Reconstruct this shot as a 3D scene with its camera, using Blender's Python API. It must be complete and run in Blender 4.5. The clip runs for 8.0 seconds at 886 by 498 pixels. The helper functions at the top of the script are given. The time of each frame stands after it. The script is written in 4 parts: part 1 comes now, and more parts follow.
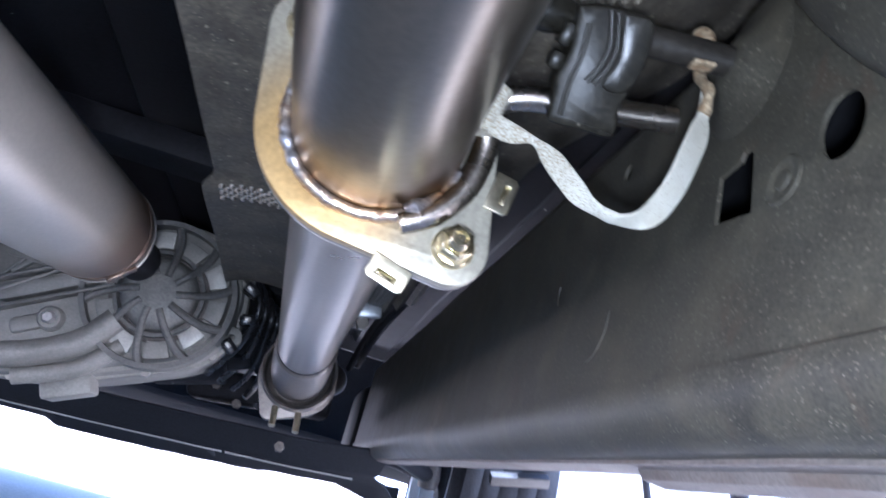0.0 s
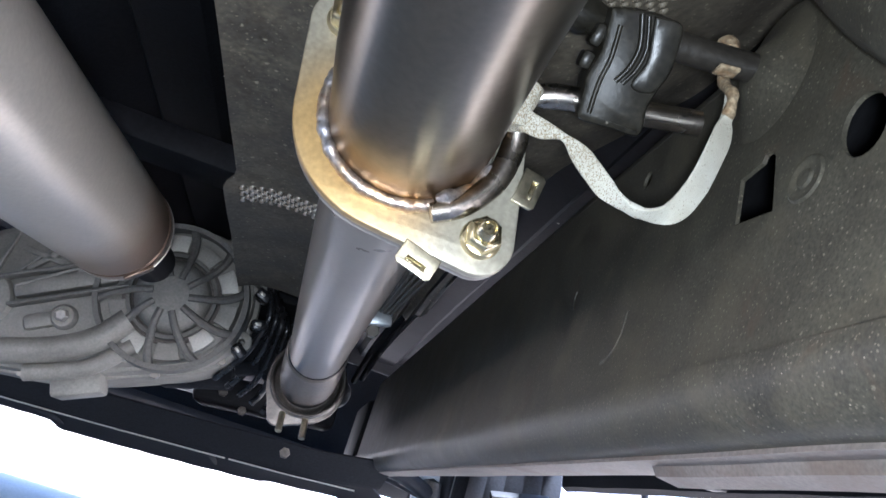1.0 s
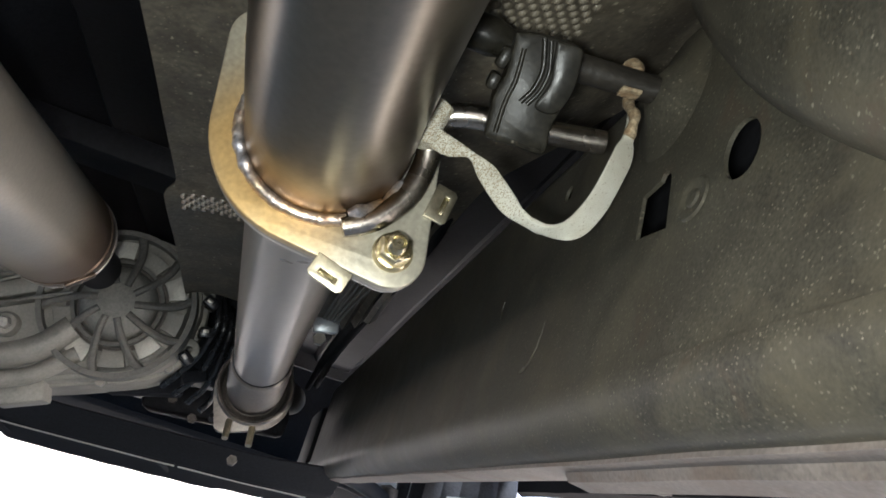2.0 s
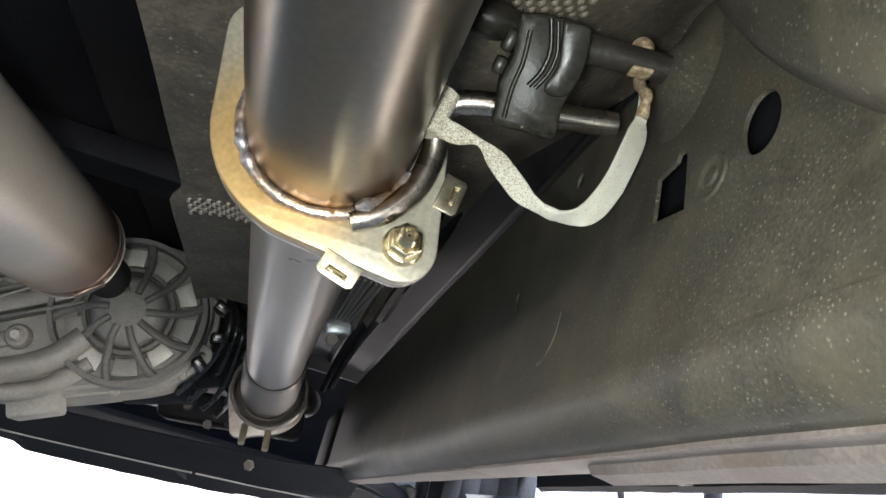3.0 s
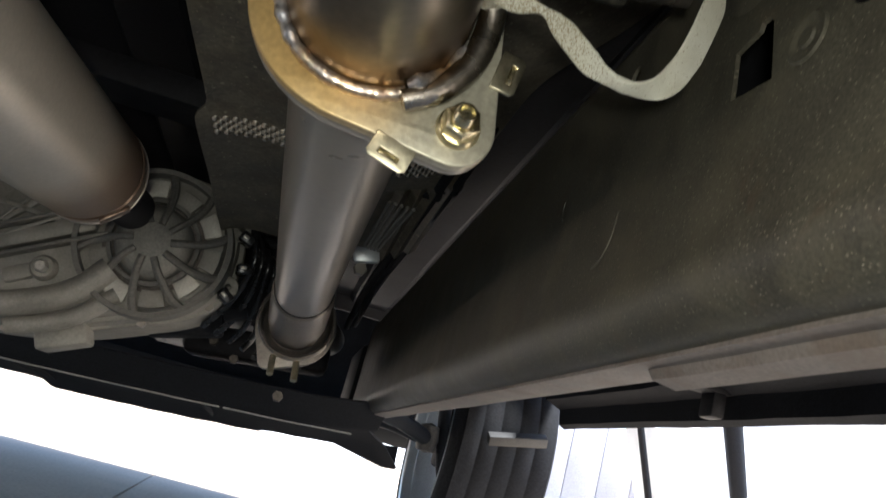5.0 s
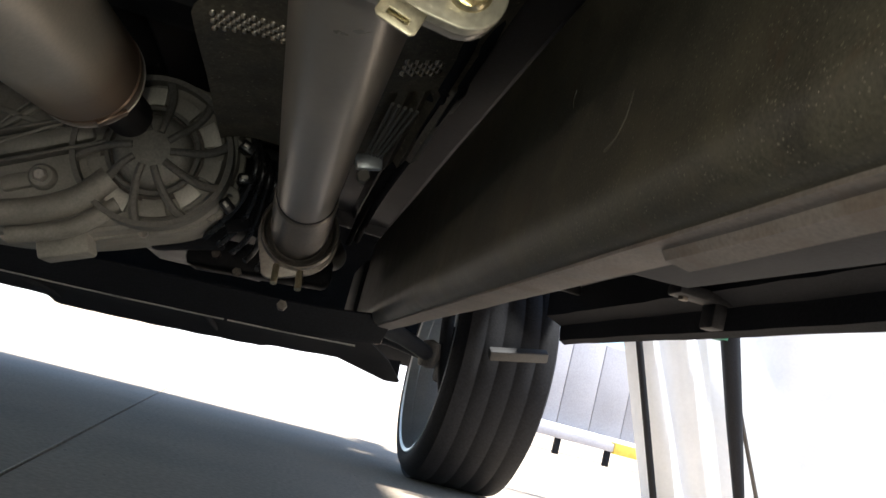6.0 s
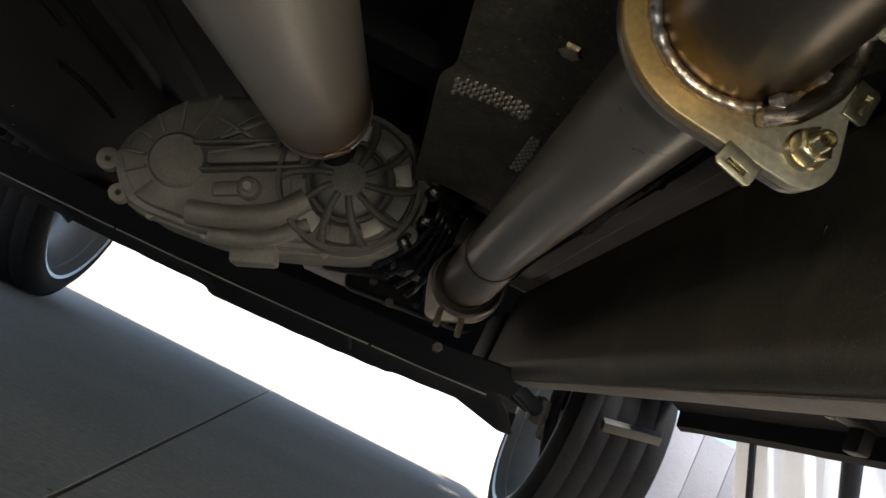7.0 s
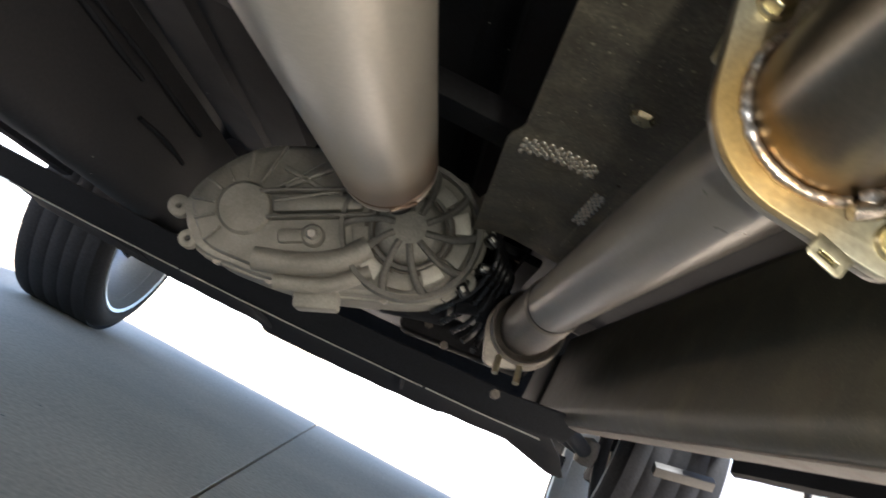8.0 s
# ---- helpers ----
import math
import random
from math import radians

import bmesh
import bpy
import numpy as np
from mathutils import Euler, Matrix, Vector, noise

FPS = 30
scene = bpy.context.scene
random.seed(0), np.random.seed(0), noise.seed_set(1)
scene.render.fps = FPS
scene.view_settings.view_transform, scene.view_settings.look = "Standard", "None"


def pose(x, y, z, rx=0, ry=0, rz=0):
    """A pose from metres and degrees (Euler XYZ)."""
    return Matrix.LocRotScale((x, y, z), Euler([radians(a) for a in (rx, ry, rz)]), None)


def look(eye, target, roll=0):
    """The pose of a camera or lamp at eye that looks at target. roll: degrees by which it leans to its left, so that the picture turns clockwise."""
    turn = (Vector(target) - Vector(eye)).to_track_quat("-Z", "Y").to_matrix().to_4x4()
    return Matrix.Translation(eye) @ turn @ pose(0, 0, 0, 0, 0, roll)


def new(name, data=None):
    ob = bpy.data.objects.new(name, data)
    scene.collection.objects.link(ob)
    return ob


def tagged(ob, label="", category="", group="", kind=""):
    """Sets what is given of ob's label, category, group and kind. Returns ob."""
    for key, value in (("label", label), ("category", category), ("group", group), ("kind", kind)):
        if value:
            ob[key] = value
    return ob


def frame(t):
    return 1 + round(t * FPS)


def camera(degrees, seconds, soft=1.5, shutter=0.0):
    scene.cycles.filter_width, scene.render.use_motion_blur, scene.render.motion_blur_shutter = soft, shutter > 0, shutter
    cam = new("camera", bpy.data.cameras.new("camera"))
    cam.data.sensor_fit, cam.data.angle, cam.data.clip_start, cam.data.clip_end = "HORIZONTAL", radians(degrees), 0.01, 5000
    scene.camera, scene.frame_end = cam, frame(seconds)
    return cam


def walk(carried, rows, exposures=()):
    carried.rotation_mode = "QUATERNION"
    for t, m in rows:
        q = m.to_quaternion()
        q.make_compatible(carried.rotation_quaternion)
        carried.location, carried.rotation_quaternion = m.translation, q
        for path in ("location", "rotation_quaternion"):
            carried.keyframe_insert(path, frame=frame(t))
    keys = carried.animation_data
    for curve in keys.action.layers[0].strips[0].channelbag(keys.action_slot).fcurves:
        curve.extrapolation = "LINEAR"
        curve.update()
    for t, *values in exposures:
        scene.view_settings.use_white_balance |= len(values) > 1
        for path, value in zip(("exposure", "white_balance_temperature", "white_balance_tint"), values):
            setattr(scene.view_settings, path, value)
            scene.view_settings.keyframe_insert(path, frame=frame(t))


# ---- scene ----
cam = camera(58.0, 8.0, shutter=0.4)
PATH = [
    (0, (0.152, 0.151, 0.3), (0.381, 2.048, 0.891), 15.9),
    (0.2, (0.1465, 0.1497, 0.2946), (0.3332, 2.0316, 0.9455), 18.39),
    (0.5, (0.147, 0.14, 0.293), (0.344, 2.01, 0.974), 18.1),
    (0.7, (0.1479, 0.1445, 0.2845), (0.3466, 2.0291, 0.9238), 17.49),
    (1, (0.146, 0.147, 0.283), (0.348, 2.032, 0.921), 18.0),
    (1.2, (0.1547, 0.1537, 0.279), (0.3666, 2.0436, 0.8983), 18.18),
    (1.5, (0.166, 0.149, 0.278), (0.413, 2.032, 0.908), 17.7),
    (1.8, (0.1644, 0.1396, 0.2824), (0.4163, 2.013, 0.9358), 17.91),
    (2, (0.164, 0.132, 0.289), (0.442, 1.994, 0.964), 17.5),
    (2.2, (0.1664, 0.1329, 0.2907), (0.4467, 1.9921, 0.9724), 17.16),
    (3.3, (0.1634, 0.1423, 0.2881), (0.4184, 2.0155, 0.9409), 14.91),
    (3.5, (0.16, 0.142, 0.287), (0.417, 2.019, 0.928), 14.7),
    (4, (0.156, 0.147, 0.284), (0.403, 2.033, 0.903), 15.1),
    (4.2, (0.154, 0.145, 0.284), (0.398, 2.033, 0.899), 15.2),
    (5.3, (0.162, 0.178, 0.263), (0.435, 2.102, 0.738), 15.3),
    (5.5, (0.162, 0.174, 0.259), (0.456, 2.105, 0.689), 15.1),
    (6, (0.163, 0.184, 0.253), (0.477, 2.126, 0.61), 14.8),
    (6.2, (0.1529, 0.1836, 0.2408), (0.4226, 2.1346, 0.5887), 16.77),
    (6.5, (0.099, 0.173, 0.237), (0.225, 2.14, 0.573), 22.3),
    (6.7, (0.099, 0.1747, 0.248), (0.1483, 2.1398, 0.617), 26.45),
    (7, (0.0819, 0.1645, 0.2457), (0.1089, 2.1328, 0.5988), 26.91),
    (7.2, (0.0846, 0.1652, 0.2422), (0.0786, 2.1328, 0.6003), 27.8),
    (7.5, (0.0834, 0.1517, 0.2462), (0.0732, 2.1193, 0.6042), 25.3),
    (8, (0.0522, 0.1467, 0.251), (-0.0498, 2.1087, 0.6254), 28.15),
]
EXPOSURE = [
    (0.0, 3.25, 4550, 20), (0.5, 3.3, 4650, 18), (0.7, 3.45, 4700, 17), (1.0, 3.15, 4850, 15), (1.5, 2.55, 5300, 10), (2.0, 2.65, 5400, 10), (2.2, 2.85, 5350, 10),
    (3.5, 3.05, 5400, 9), (4.2, 2.45, 5400, 9), (5.5, 1.8, 6000, 8), (6.0, 1.35, 6050, 8), (6.5, 0.62, 6150, 9), (7.0, 1.02, 6200, 8), (7.5, 2.05, 6050, 9), (8.0, 2.55, 6000, 9),
]
walk(cam, [(t, look(eye, target, roll)) for t, eye, target, roll in PATH], EXPOSURE)

# ---------------------------------------------------------------- light
world = bpy.data.worlds.new("world")
scene.world = world
world.use_nodes = True
wn = world.node_tree.nodes
sky = wn.new("ShaderNodeTexSky")
sky.sky_type, sky.sun_disc = "NISHITA", False
sky.sun_elevation, sky.sun_rotation = radians(70), radians(104)
wn["Background"].inputs["Strength"].default_value = 0.12
world.node_tree.links.new(sky.outputs[0], wn["Background"].inputs["Color"])

sun = new("sun", bpy.data.lights.new("sun", "SUN"))
sun.data.energy, sun.data.angle, sun.data.color = 5.0, radians(4.0), (1.0, 0.96, 0.9)
sun.matrix_world = look((1.6, -0.4, 5.0), (0, 0, 0))

torch = new("inspection_torch_light", bpy.data.lights.new("inspection_torch_light", "SPOT"))
torch.data.energy, torch.data.spot_size, torch.data.spot_blend = 1.15, radians(130), 0.9
torch.data.shadow_soft_size, torch.data.color = 0.012, (1.0, 0.935, 0.74)
torch.matrix_world = look((0.145, 0.115, 0.262), (0.14, 0.6, 0.43))


# ---------------------------------------------------------------- materials
def mat(name, base, rough=0.5, metal=0.0, var=0.25, scale=30.0, tone=None, bump=0.15, fine=400.0, specks=0.0, speck_tone=(0.6, 0.58, 0.5), speck_size=0.16, rv=0.12, spec=0.5):
    """A surface with stains at one size, grain at another, relief, and scattered specks."""
    m = bpy.data.materials.new(name)
    m.use_nodes = True
    nt = m.node_tree
    n, l = nt.nodes, nt.links
    b = n["Principled BSDF"]
    co = n.new("ShaderNodeTexCoord")
    big = n.new("ShaderNodeTexNoise")
    big.inputs["Scale"].default_value, big.inputs["Detail"].default_value = scale, 6
    small = n.new("ShaderNodeTexNoise")
    small.inputs["Scale"].default_value, small.inputs["Detail"].default_value = fine, 3
    for t in (big, small):
        l.new(co.outputs["Object"], t.inputs["Vector"])
    ramp = n.new("ShaderNodeValToRGB")
    tone = tone or tuple(c * (1 - var) for c in base)
    ramp.color_ramp.elements[0].position, ramp.color_ramp.elements[1].position = 0.35, 0.65
    ramp.color_ramp.elements[0].color = (*tone, 1)
    ramp.color_ramp.elements[1].color = (*base, 1)
    l.new(big.outputs["Fac"], ramp.inputs["Fac"])
    mix = n.new("ShaderNodeMix")
    mix.data_type, mix.blend_type = "RGBA", "OVERLAY"
    mix.inputs["Factor"].default_value = var
    l.new(ramp.outputs["Color"], mix.inputs["A"])
    grain = n.new("ShaderNodeMapRange")
    grain.inputs["From Min"].default_value, grain.inputs["From Max"].default_value = 0.28, 0.72
    l.new(small.outputs["Fac"], grain.inputs["Value"])
    l.new(grain.outputs["Result"], mix.inputs["B"])
    colour = mix.outputs["Result"]
    if specks:
        vor = n.new("ShaderNodeTexVoronoi")
        vor.inputs["Scale"].default_value = fine * 0.45
        l.new(co.outputs["Object"], vor.inputs["Vector"])
        cut = n.new("ShaderNodeMapRange")
        cut.inputs["From Min"].default_value, cut.inputs["From Max"].default_value = speck_size, speck_size * 0.6
        l.new(vor.outputs["Distance"], cut.inputs["Value"])
        keep = n.new("ShaderNodeMath")
        keep.operation = "GREATER_THAN"
        keep.inputs[1].default_value = 1 - specks
        sep = n.new("ShaderNodeSeparateColor")
        l.new(vor.outputs["Color"], sep.inputs["Color"])
        l.new(sep.outputs[0], keep.inputs[0])
        both = n.new("ShaderNodeMath")
        both.operation = "MULTIPLY"
        l.new(cut.outputs["Result"], both.inputs[0])
        l.new(keep.outputs[0], both.inputs[1])
        mix2 = n.new("ShaderNodeMix")
        mix2.data_type = "RGBA"
        mix2.inputs["B"].default_value = (*speck_tone, 1)
        l.new(both.outputs[0], mix2.inputs["Factor"])
        l.new(colour, mix2.inputs["A"])
        colour = mix2.outputs["Result"]
    l.new(colour, b.inputs["Base Color"])
    rr = n.new("ShaderNodeMapRange")
    rr.inputs["To Min"].default_value, rr.inputs["To Max"].default_value = max(rough - rv, 0.05), min(rough + rv, 1)
    l.new(big.outputs["Fac"], rr.inputs["Value"])
    l.new(rr.outputs["Result"], b.inputs["Roughness"])
    b.inputs["Metallic"].default_value = metal
    b.inputs["Specular IOR Level"].default_value = spec
    if bump:
        bp = n.new("ShaderNodeBump")
        bp.inputs["Strength"].default_value, bp.inputs["Distance"].default_value = bump, 0.002
        l.new(small.outputs["Fac"], bp.inputs["Height"])
        l.new(bp.outputs["Normal"], b.inputs["Normal"])
    return m


def tinted_steel(name, base, rough, stops, metal=1.0):
    """Steel whose oxide colours run along its own y axis: stops are (metres from the weld, colour)."""
    m = mat(name, base, rough, metal, 0.07, 9, bump=0.02, fine=300, rv=0.03)
    n, l = m.node_tree.nodes, m.node_tree.links
    b = n["Principled BSDF"]
    was = b.inputs["Base Color"].links[0].from_socket
    co = n.new("ShaderNodeTexCoord")
    sep = n.new("ShaderNodeSeparateXYZ")
    l.new(co.outputs["Object"], sep.inputs[0])
    wob = n.new("ShaderNodeTexNoise")
    wob.inputs["Scale"].default_value = 25
    l.new(co.outputs["Object"], wob.inputs["Vector"])
    add = n.new("ShaderNodeMath")
    add.operation = "MULTIPLY_ADD"
    add.inputs[1].default_value, add.inputs[2].default_value = 0.02, -0.01
    l.new(wob.outputs["Fac"], add.inputs[0])
    tot = n.new("ShaderNodeMath")
    tot.operation = "ADD"
    l.new(sep.outputs["Y"], tot.inputs[0])
    l.new(add.outputs[0], tot.inputs[1])
    rng = n.new("ShaderNodeMapRange")
    rng.inputs["From Min"].default_value, rng.inputs["From Max"].default_value = stops[0][0], stops[-1][0]
    l.new(tot.outputs[0], rng.inputs["Value"])
    ramp = n.new("ShaderNodeValToRGB")
    span = stops[-1][0] - stops[0][0]
    for i, (p, c) in enumerate(stops):
        e = ramp.color_ramp.elements[i] if i < 2 else ramp.color_ramp.elements.new((p - stops[0][0]) / span)
        e.position, e.color = (p - stops[0][0]) / span, (*c, 1)
    l.new(rng.outputs["Result"], ramp.inputs["Fac"])
    mul = n.new("ShaderNodeMix")
    mul.data_type, mul.blend_type = "RGBA", "MULTIPLY"
    mul.inputs["Factor"].default_value = 1
    l.new(was, mul.inputs["A"])
    l.new(ramp.outputs["Color"], mul.inputs["B"])
    l.new(mul.outputs["Result"], b.inputs["Base Color"])
    return m


RAIL = mat("dusty_black_frame_coating", (0.060, 0.055, 0.040), 0.50, 0, 0.32, 44, tone=(0.041, 0.037, 0.028), bump=0.04, fine=680, specks=0.08, speck_tone=(0.25, 0.23, 0.18), speck_size=0.12, spec=0.35)
# road dust, plus light bounced off the ground painted into the paler tone
RAIL_LOW = mat("dusty_groundlit_frame_coating", (0.165, 0.142, 0.125), 0.65, 0, 0.22, 30, tone=(0.115, 0.10, 0.088), bump=0.04, fine=520, specks=0.03, speck_tone=(0.30, 0.27, 0.23), speck_size=0.11)
BLACK = mat("black_underbody_paint", (0.014, 0.014, 0.016), 0.65, 0, 0.3, 9, bump=0.1, fine=200, specks=0.01, spec=0.2)
PLASTIC = mat("black_plastic", (0.015, 0.016, 0.019), 0.85, 0, 0.25, 12, bump=0.1, fine=250, spec=0.1)
SHIELD = mat("dull_dusty_heat_shield", (0.17, 0.147, 0.106), 0.55, 0.3, 0.3, 22, tone=(0.09, 0.078, 0.06), bump=0.06, fine=240, specks=0.02)
ALU = mat("brushed_aluminium_tube", (0.52, 0.495, 0.45), 0.40, 0.6, 0.16, 14, bump=0.05, fine=320)
CAST = mat("oxidised_cast_aluminium", (0.30, 0.286, 0.25), 0.58, 0.35, 0.14, 26, tone=(0.225, 0.214, 0.186), bump=0.15, fine=340)
# darker tone: rib shade on the transfer case, conduit highlights on the wires
CAST_DARK = mat("dark_toned_cast_aluminium", (0.16, 0.153, 0.135), 0.65, 0.3, 0.2, 30, bump=0.15, fine=300)
ZINC = mat("yellow_zinc_plate", (0.74, 0.66, 0.44), 0.28, 1, 0.2, 40, bump=0.05, fine=500)
ZINC_PALE = mat("pale_zinc_plate", (0.56, 0.52, 0.38), 0.36, 1, 0.18, 45, bump=0.05, fine=500)
RUBBER = mat("black_rubber", (0.017, 0.0155, 0.0115), 0.32, 0, 0.4, 60, bump=0.04, fine=500, rv=0.14, spec=0.18)
SCUFF = mat("scuffed_rubber", (0.020, 0.018, 0.013), 0.36, 0, 0.5, 70, bump=0.05, fine=500, specks=0.02, speck_tone=(0.10, 0.09, 0.07), rv=0.16, spec=0.16)
TYRE = mat("tyre_rubber", (0.016, 0.016, 0.018), 0.8, 0, 0.3, 12, bump=0.3, fine=150, spec=0.2)
CABLE = mat("glossy_black_cable", (0.018, 0.018, 0.020), 0.28, 0, 0.2, 40, bump=0.05, fine=300)
ROD = mat("bare_steel_rod", (0.38, 0.345, 0.30), 0.26, 1, 0.2, 60, bump=0.05, fine=500)
PAINTROD = mat("black_painted_rod", (0.024, 0.021, 0.017), 0.36, 0, 0.3, 40, bump=0.2, fine=300)
BRAID = mat("tinned_braid", (0.62, 0.605, 0.52), 0.6, 0.25, 0.25, 90, tone=(0.52, 0.495, 0.40), bump=0.5, fine=5200, specks=0.30, speck_tone=(0.24, 0.175, 0.085), speck_size=0.7)


def flecks(m, scale, amount, size, tone):
    """Scattered chips of another tone, one here and there in a grid of cells."""
    n, l = m.node_tree.nodes, m.node_tree.links
    b = n["Principled BSDF"]
    was = b.inputs["Base Color"].links[0].from_socket
    co = n.new("ShaderNodeTexCoord")
    bend = n.new("ShaderNodeTexNoise")
    bend.inputs["Scale"].default_value = scale * 1.6
    l.new(co.outputs["Object"], bend.inputs["Vector"])
    shift = n.new("ShaderNodeVectorMath")
    shift.operation = "MULTIPLY_ADD"
    shift.inputs[1].default_value = (0.6 / scale,) * 3
    l.new(bend.outputs["Color"], shift.inputs[0])
    l.new(co.outputs["Object"], shift.inputs[2])
    vor = n.new("ShaderNodeTexVoronoi")
    vor.inputs["Scale"].default_value = scale
    l.new(shift.outputs[0], vor.inputs["Vector"])
    sep = n.new("ShaderNodeSeparateColor")
    l.new(vor.outputs["Color"], sep.inputs["Color"])
    # each cell has its own reach, and most cells have none
    own = n.new("ShaderNodeMapRange")
    for key, v in (("From Min", 1 - amount), ("From Max", 1.0), ("To Min", 0.0), ("To Max", size)):
        own.inputs[key].default_value = v
    l.new(sep.outputs[0], own.inputs["Value"])
    less = n.new("ShaderNodeMath")
    less.operation = "SUBTRACT"
    l.new(own.outputs["Result"], less.inputs[0])
    l.new(vor.outputs["Distance"], less.inputs[1])
    edge = n.new("ShaderNodeMapRange")
    edge.inputs["From Min"].default_value, edge.inputs["From Max"].default_value = 0.0, size * 0.4
    l.new(less.outputs[0], edge.inputs["Value"])
    mix = n.new("ShaderNodeMix")
    mix.data_type = "RGBA"
    mix.inputs["B"].default_value = (*tone, 1)
    l.new(edge.outputs["Result"], mix.inputs["Factor"])
    l.new(was, mix.inputs["A"])
    l.new(mix.outputs["Result"], b.inputs["Base Color"])


def blotches(m, scale, low, high, tone, amount):
    """Broad uneven stains of another tone over a surface."""
    n, l = m.node_tree.nodes, m.node_tree.links
    b = n["Principled BSDF"]
    was = b.inputs["Base Color"].links[0].from_socket
    co = n.new("ShaderNodeTexCoord")
    t = n.new("ShaderNodeTexNoise")
    t.inputs["Scale"].default_value, t.inputs["Detail"].default_value, t.inputs["Roughness"].default_value = scale, 8, 0.65
    t.inputs["Distortion"].default_value = 0.6
    l.new(co.outputs["Object"], t.inputs["Vector"])
    r = n.new("ShaderNodeMapRange")
    for key, v in (("From Min", low), ("From Max", high), ("To Min", 0.0), ("To Max", amount)):
        r.inputs[key].default_value = v
    l.new(t.outputs["Fac"], r.inputs["Value"])
    mix = n.new("ShaderNodeMix")
    mix.data_type = "RGBA"
    mix.inputs["B"].default_value = (*tone, 1)
    l.new(r.outputs["Result"], mix.inputs["Factor"])
    l.new(was, mix.inputs["A"])
    l.new(mix.outputs["Result"], b.inputs["Base Color"])


blotches(RAIL, 16, 0.50, 0.70, (0.086, 0.075, 0.050), 0.8)
blotches(RAIL, 34, 0.58, 0.72, (0.066, 0.044, 0.029), 0.6)
flecks(RAIL, 150, 0.14, 0.15, (0.21, 0.195, 0.15))
flecks(RAIL, 360, 0.40, 0.26, (0.15, 0.138, 0.10))
flecks(RAIL, 620, 0.60, 0.40, (0.13, 0.118, 0.085))
DOME = RAIL.copy()
DOME.name = "stone_chipped_coating"
flecks(DOME, 320, 0.50, 0.27, (0.21, 0.195, 0.15))
blotches(RAIL_LOW, 22, 0.52, 0.66, (0.11, 0.075, 0.052), 0.6)
blotches(SHIELD, 26, 0.48, 0.68, (0.075, 0.060, 0.040), 0.75)
flecks(SHIELD, 160, 0.30, 0.34, (0.34, 0.31, 0.22))
flecks(SHIELD, 420, 0.50, 0.40, (0.26, 0.23, 0.16))
blotches(CAST, 20, 0.5, 0.7, (0.19, 0.178, 0.15), 0.6)


def freckle_side(m, x0, x1, dense, sparse):
    """Rust freckles lie thick on the pipe's half of the strap and thin out towards the frame."""
    n, l = m.node_tree.nodes, m.node_tree.links
    co = n.new("ShaderNodeTexCoord")
    sep = n.new("ShaderNodeSeparateXYZ")
    l.new(co.outputs["Object"], sep.inputs[0])
    rng = n.new("ShaderNodeMapRange")
    for key, v in (("From Min", x0), ("From Max", x1), ("To Min", 1 - dense), ("To Max", 1 - sparse)):
        rng.inputs[key].default_value = v
    l.new(sep.outputs["X"], rng.inputs["Value"])
    for k in list(n):
        if k.bl_idname == "ShaderNodeMath" and k.operation == "GREATER_THAN":
            l.new(rng.outputs["Result"], k.inputs[1])


freckle_side(BRAID, -0.030, 0.004, 0.62, 0.03)
RUST = mat("rusty_clamp_iron", (0.17, 0.11, 0.055), 0.85, 0.1, 0.5, 260, tone=(0.30, 0.24, 0.15), bump=0.4, fine=500)
RIM = mat("silver_painted_alloy", (0.55, 0.58, 0.60), 0.35, 0.6, 0.12, 10, bump=0.05, fine=200)
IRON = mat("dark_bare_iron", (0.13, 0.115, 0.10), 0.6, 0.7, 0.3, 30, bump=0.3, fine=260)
CONCRETE = mat("grey_concrete", (0.56, 0.45, 0.335), 0.85, 0, 0.16, 2.2, tone=(0.45, 0.365, 0.275), bump=0.08, fine=90, specks=0.02, speck_tone=(0.16, 0.15, 0.14))
SIDING = mat("pale_grey_painted_siding", (0.40, 0.39, 0.42), 0.7, 0, 0.1, 3, bump=0.1, fine=60)
WHITE = mat("white_sheet", (0.80, 0.80, 0.79), 0.6, 0, 0.08, 4, bump=0.1, fine=80)
YELLOW = mat("yellow_paint", (0.75, 0.55, 0.08), 0.5, 0, 0.15, 20, bump=0.1)
GREEN = mat("dark_green_cap", (0.03, 0.14, 0.08), 0.5, 0, 0.2, 30, bump=0.1)
NEAR_PIPE = tinted_steel("heat_tinted_stainless", (0.300, 0.272, 0.230), 0.30,
    [(-0.20, (0.88, 0.87, 0.85)), (-0.06, (0.84, 0.82, 0.79)), (-0.030, (0.70, 0.65, 0.61)), (-0.017, (0.80, 0.62, 0.42)), (-0.009, (0.86, 0.66, 0.36)), (-0.003, (0.50, 0.42, 0.38))])
FAR_PIPE = mat("grey_mild_steel_tube", (0.265, 0.243, 0.212), 0.28, 0.45, 0.05, 9, tone=(0.225, 0.205, 0.178), bump=0.0, fine=240, rv=0.02)
COLLAR = mat("heat_dulled_collar_steel", (0.22, 0.195, 0.17), 0.40, 0.6, 0.2, 45, bump=0.04, fine=320)
# middle tone, with some of the fins' shade put into it
CAST_MID = mat("mid_toned_cast_aluminium", (0.26, 0.25, 0.22), 0.6, 0.35, 0.18, 30, tone=(0.20, 0.192, 0.17), bump=0.15, fine=320)
# paler tone that paints the lit pads between shaded ribs
CAST_PAD = mat("lit_toned_cast_pad", (0.52, 0.50, 0.44), 0.5, 0.35, 0.12, 50, bump=0.1, fine=400)
FLAP = mat("pale_grey_flap_plastic", (0.040, 0.038, 0.036), 0.6, 0, 0.25, 30, bump=0.1, fine=300)
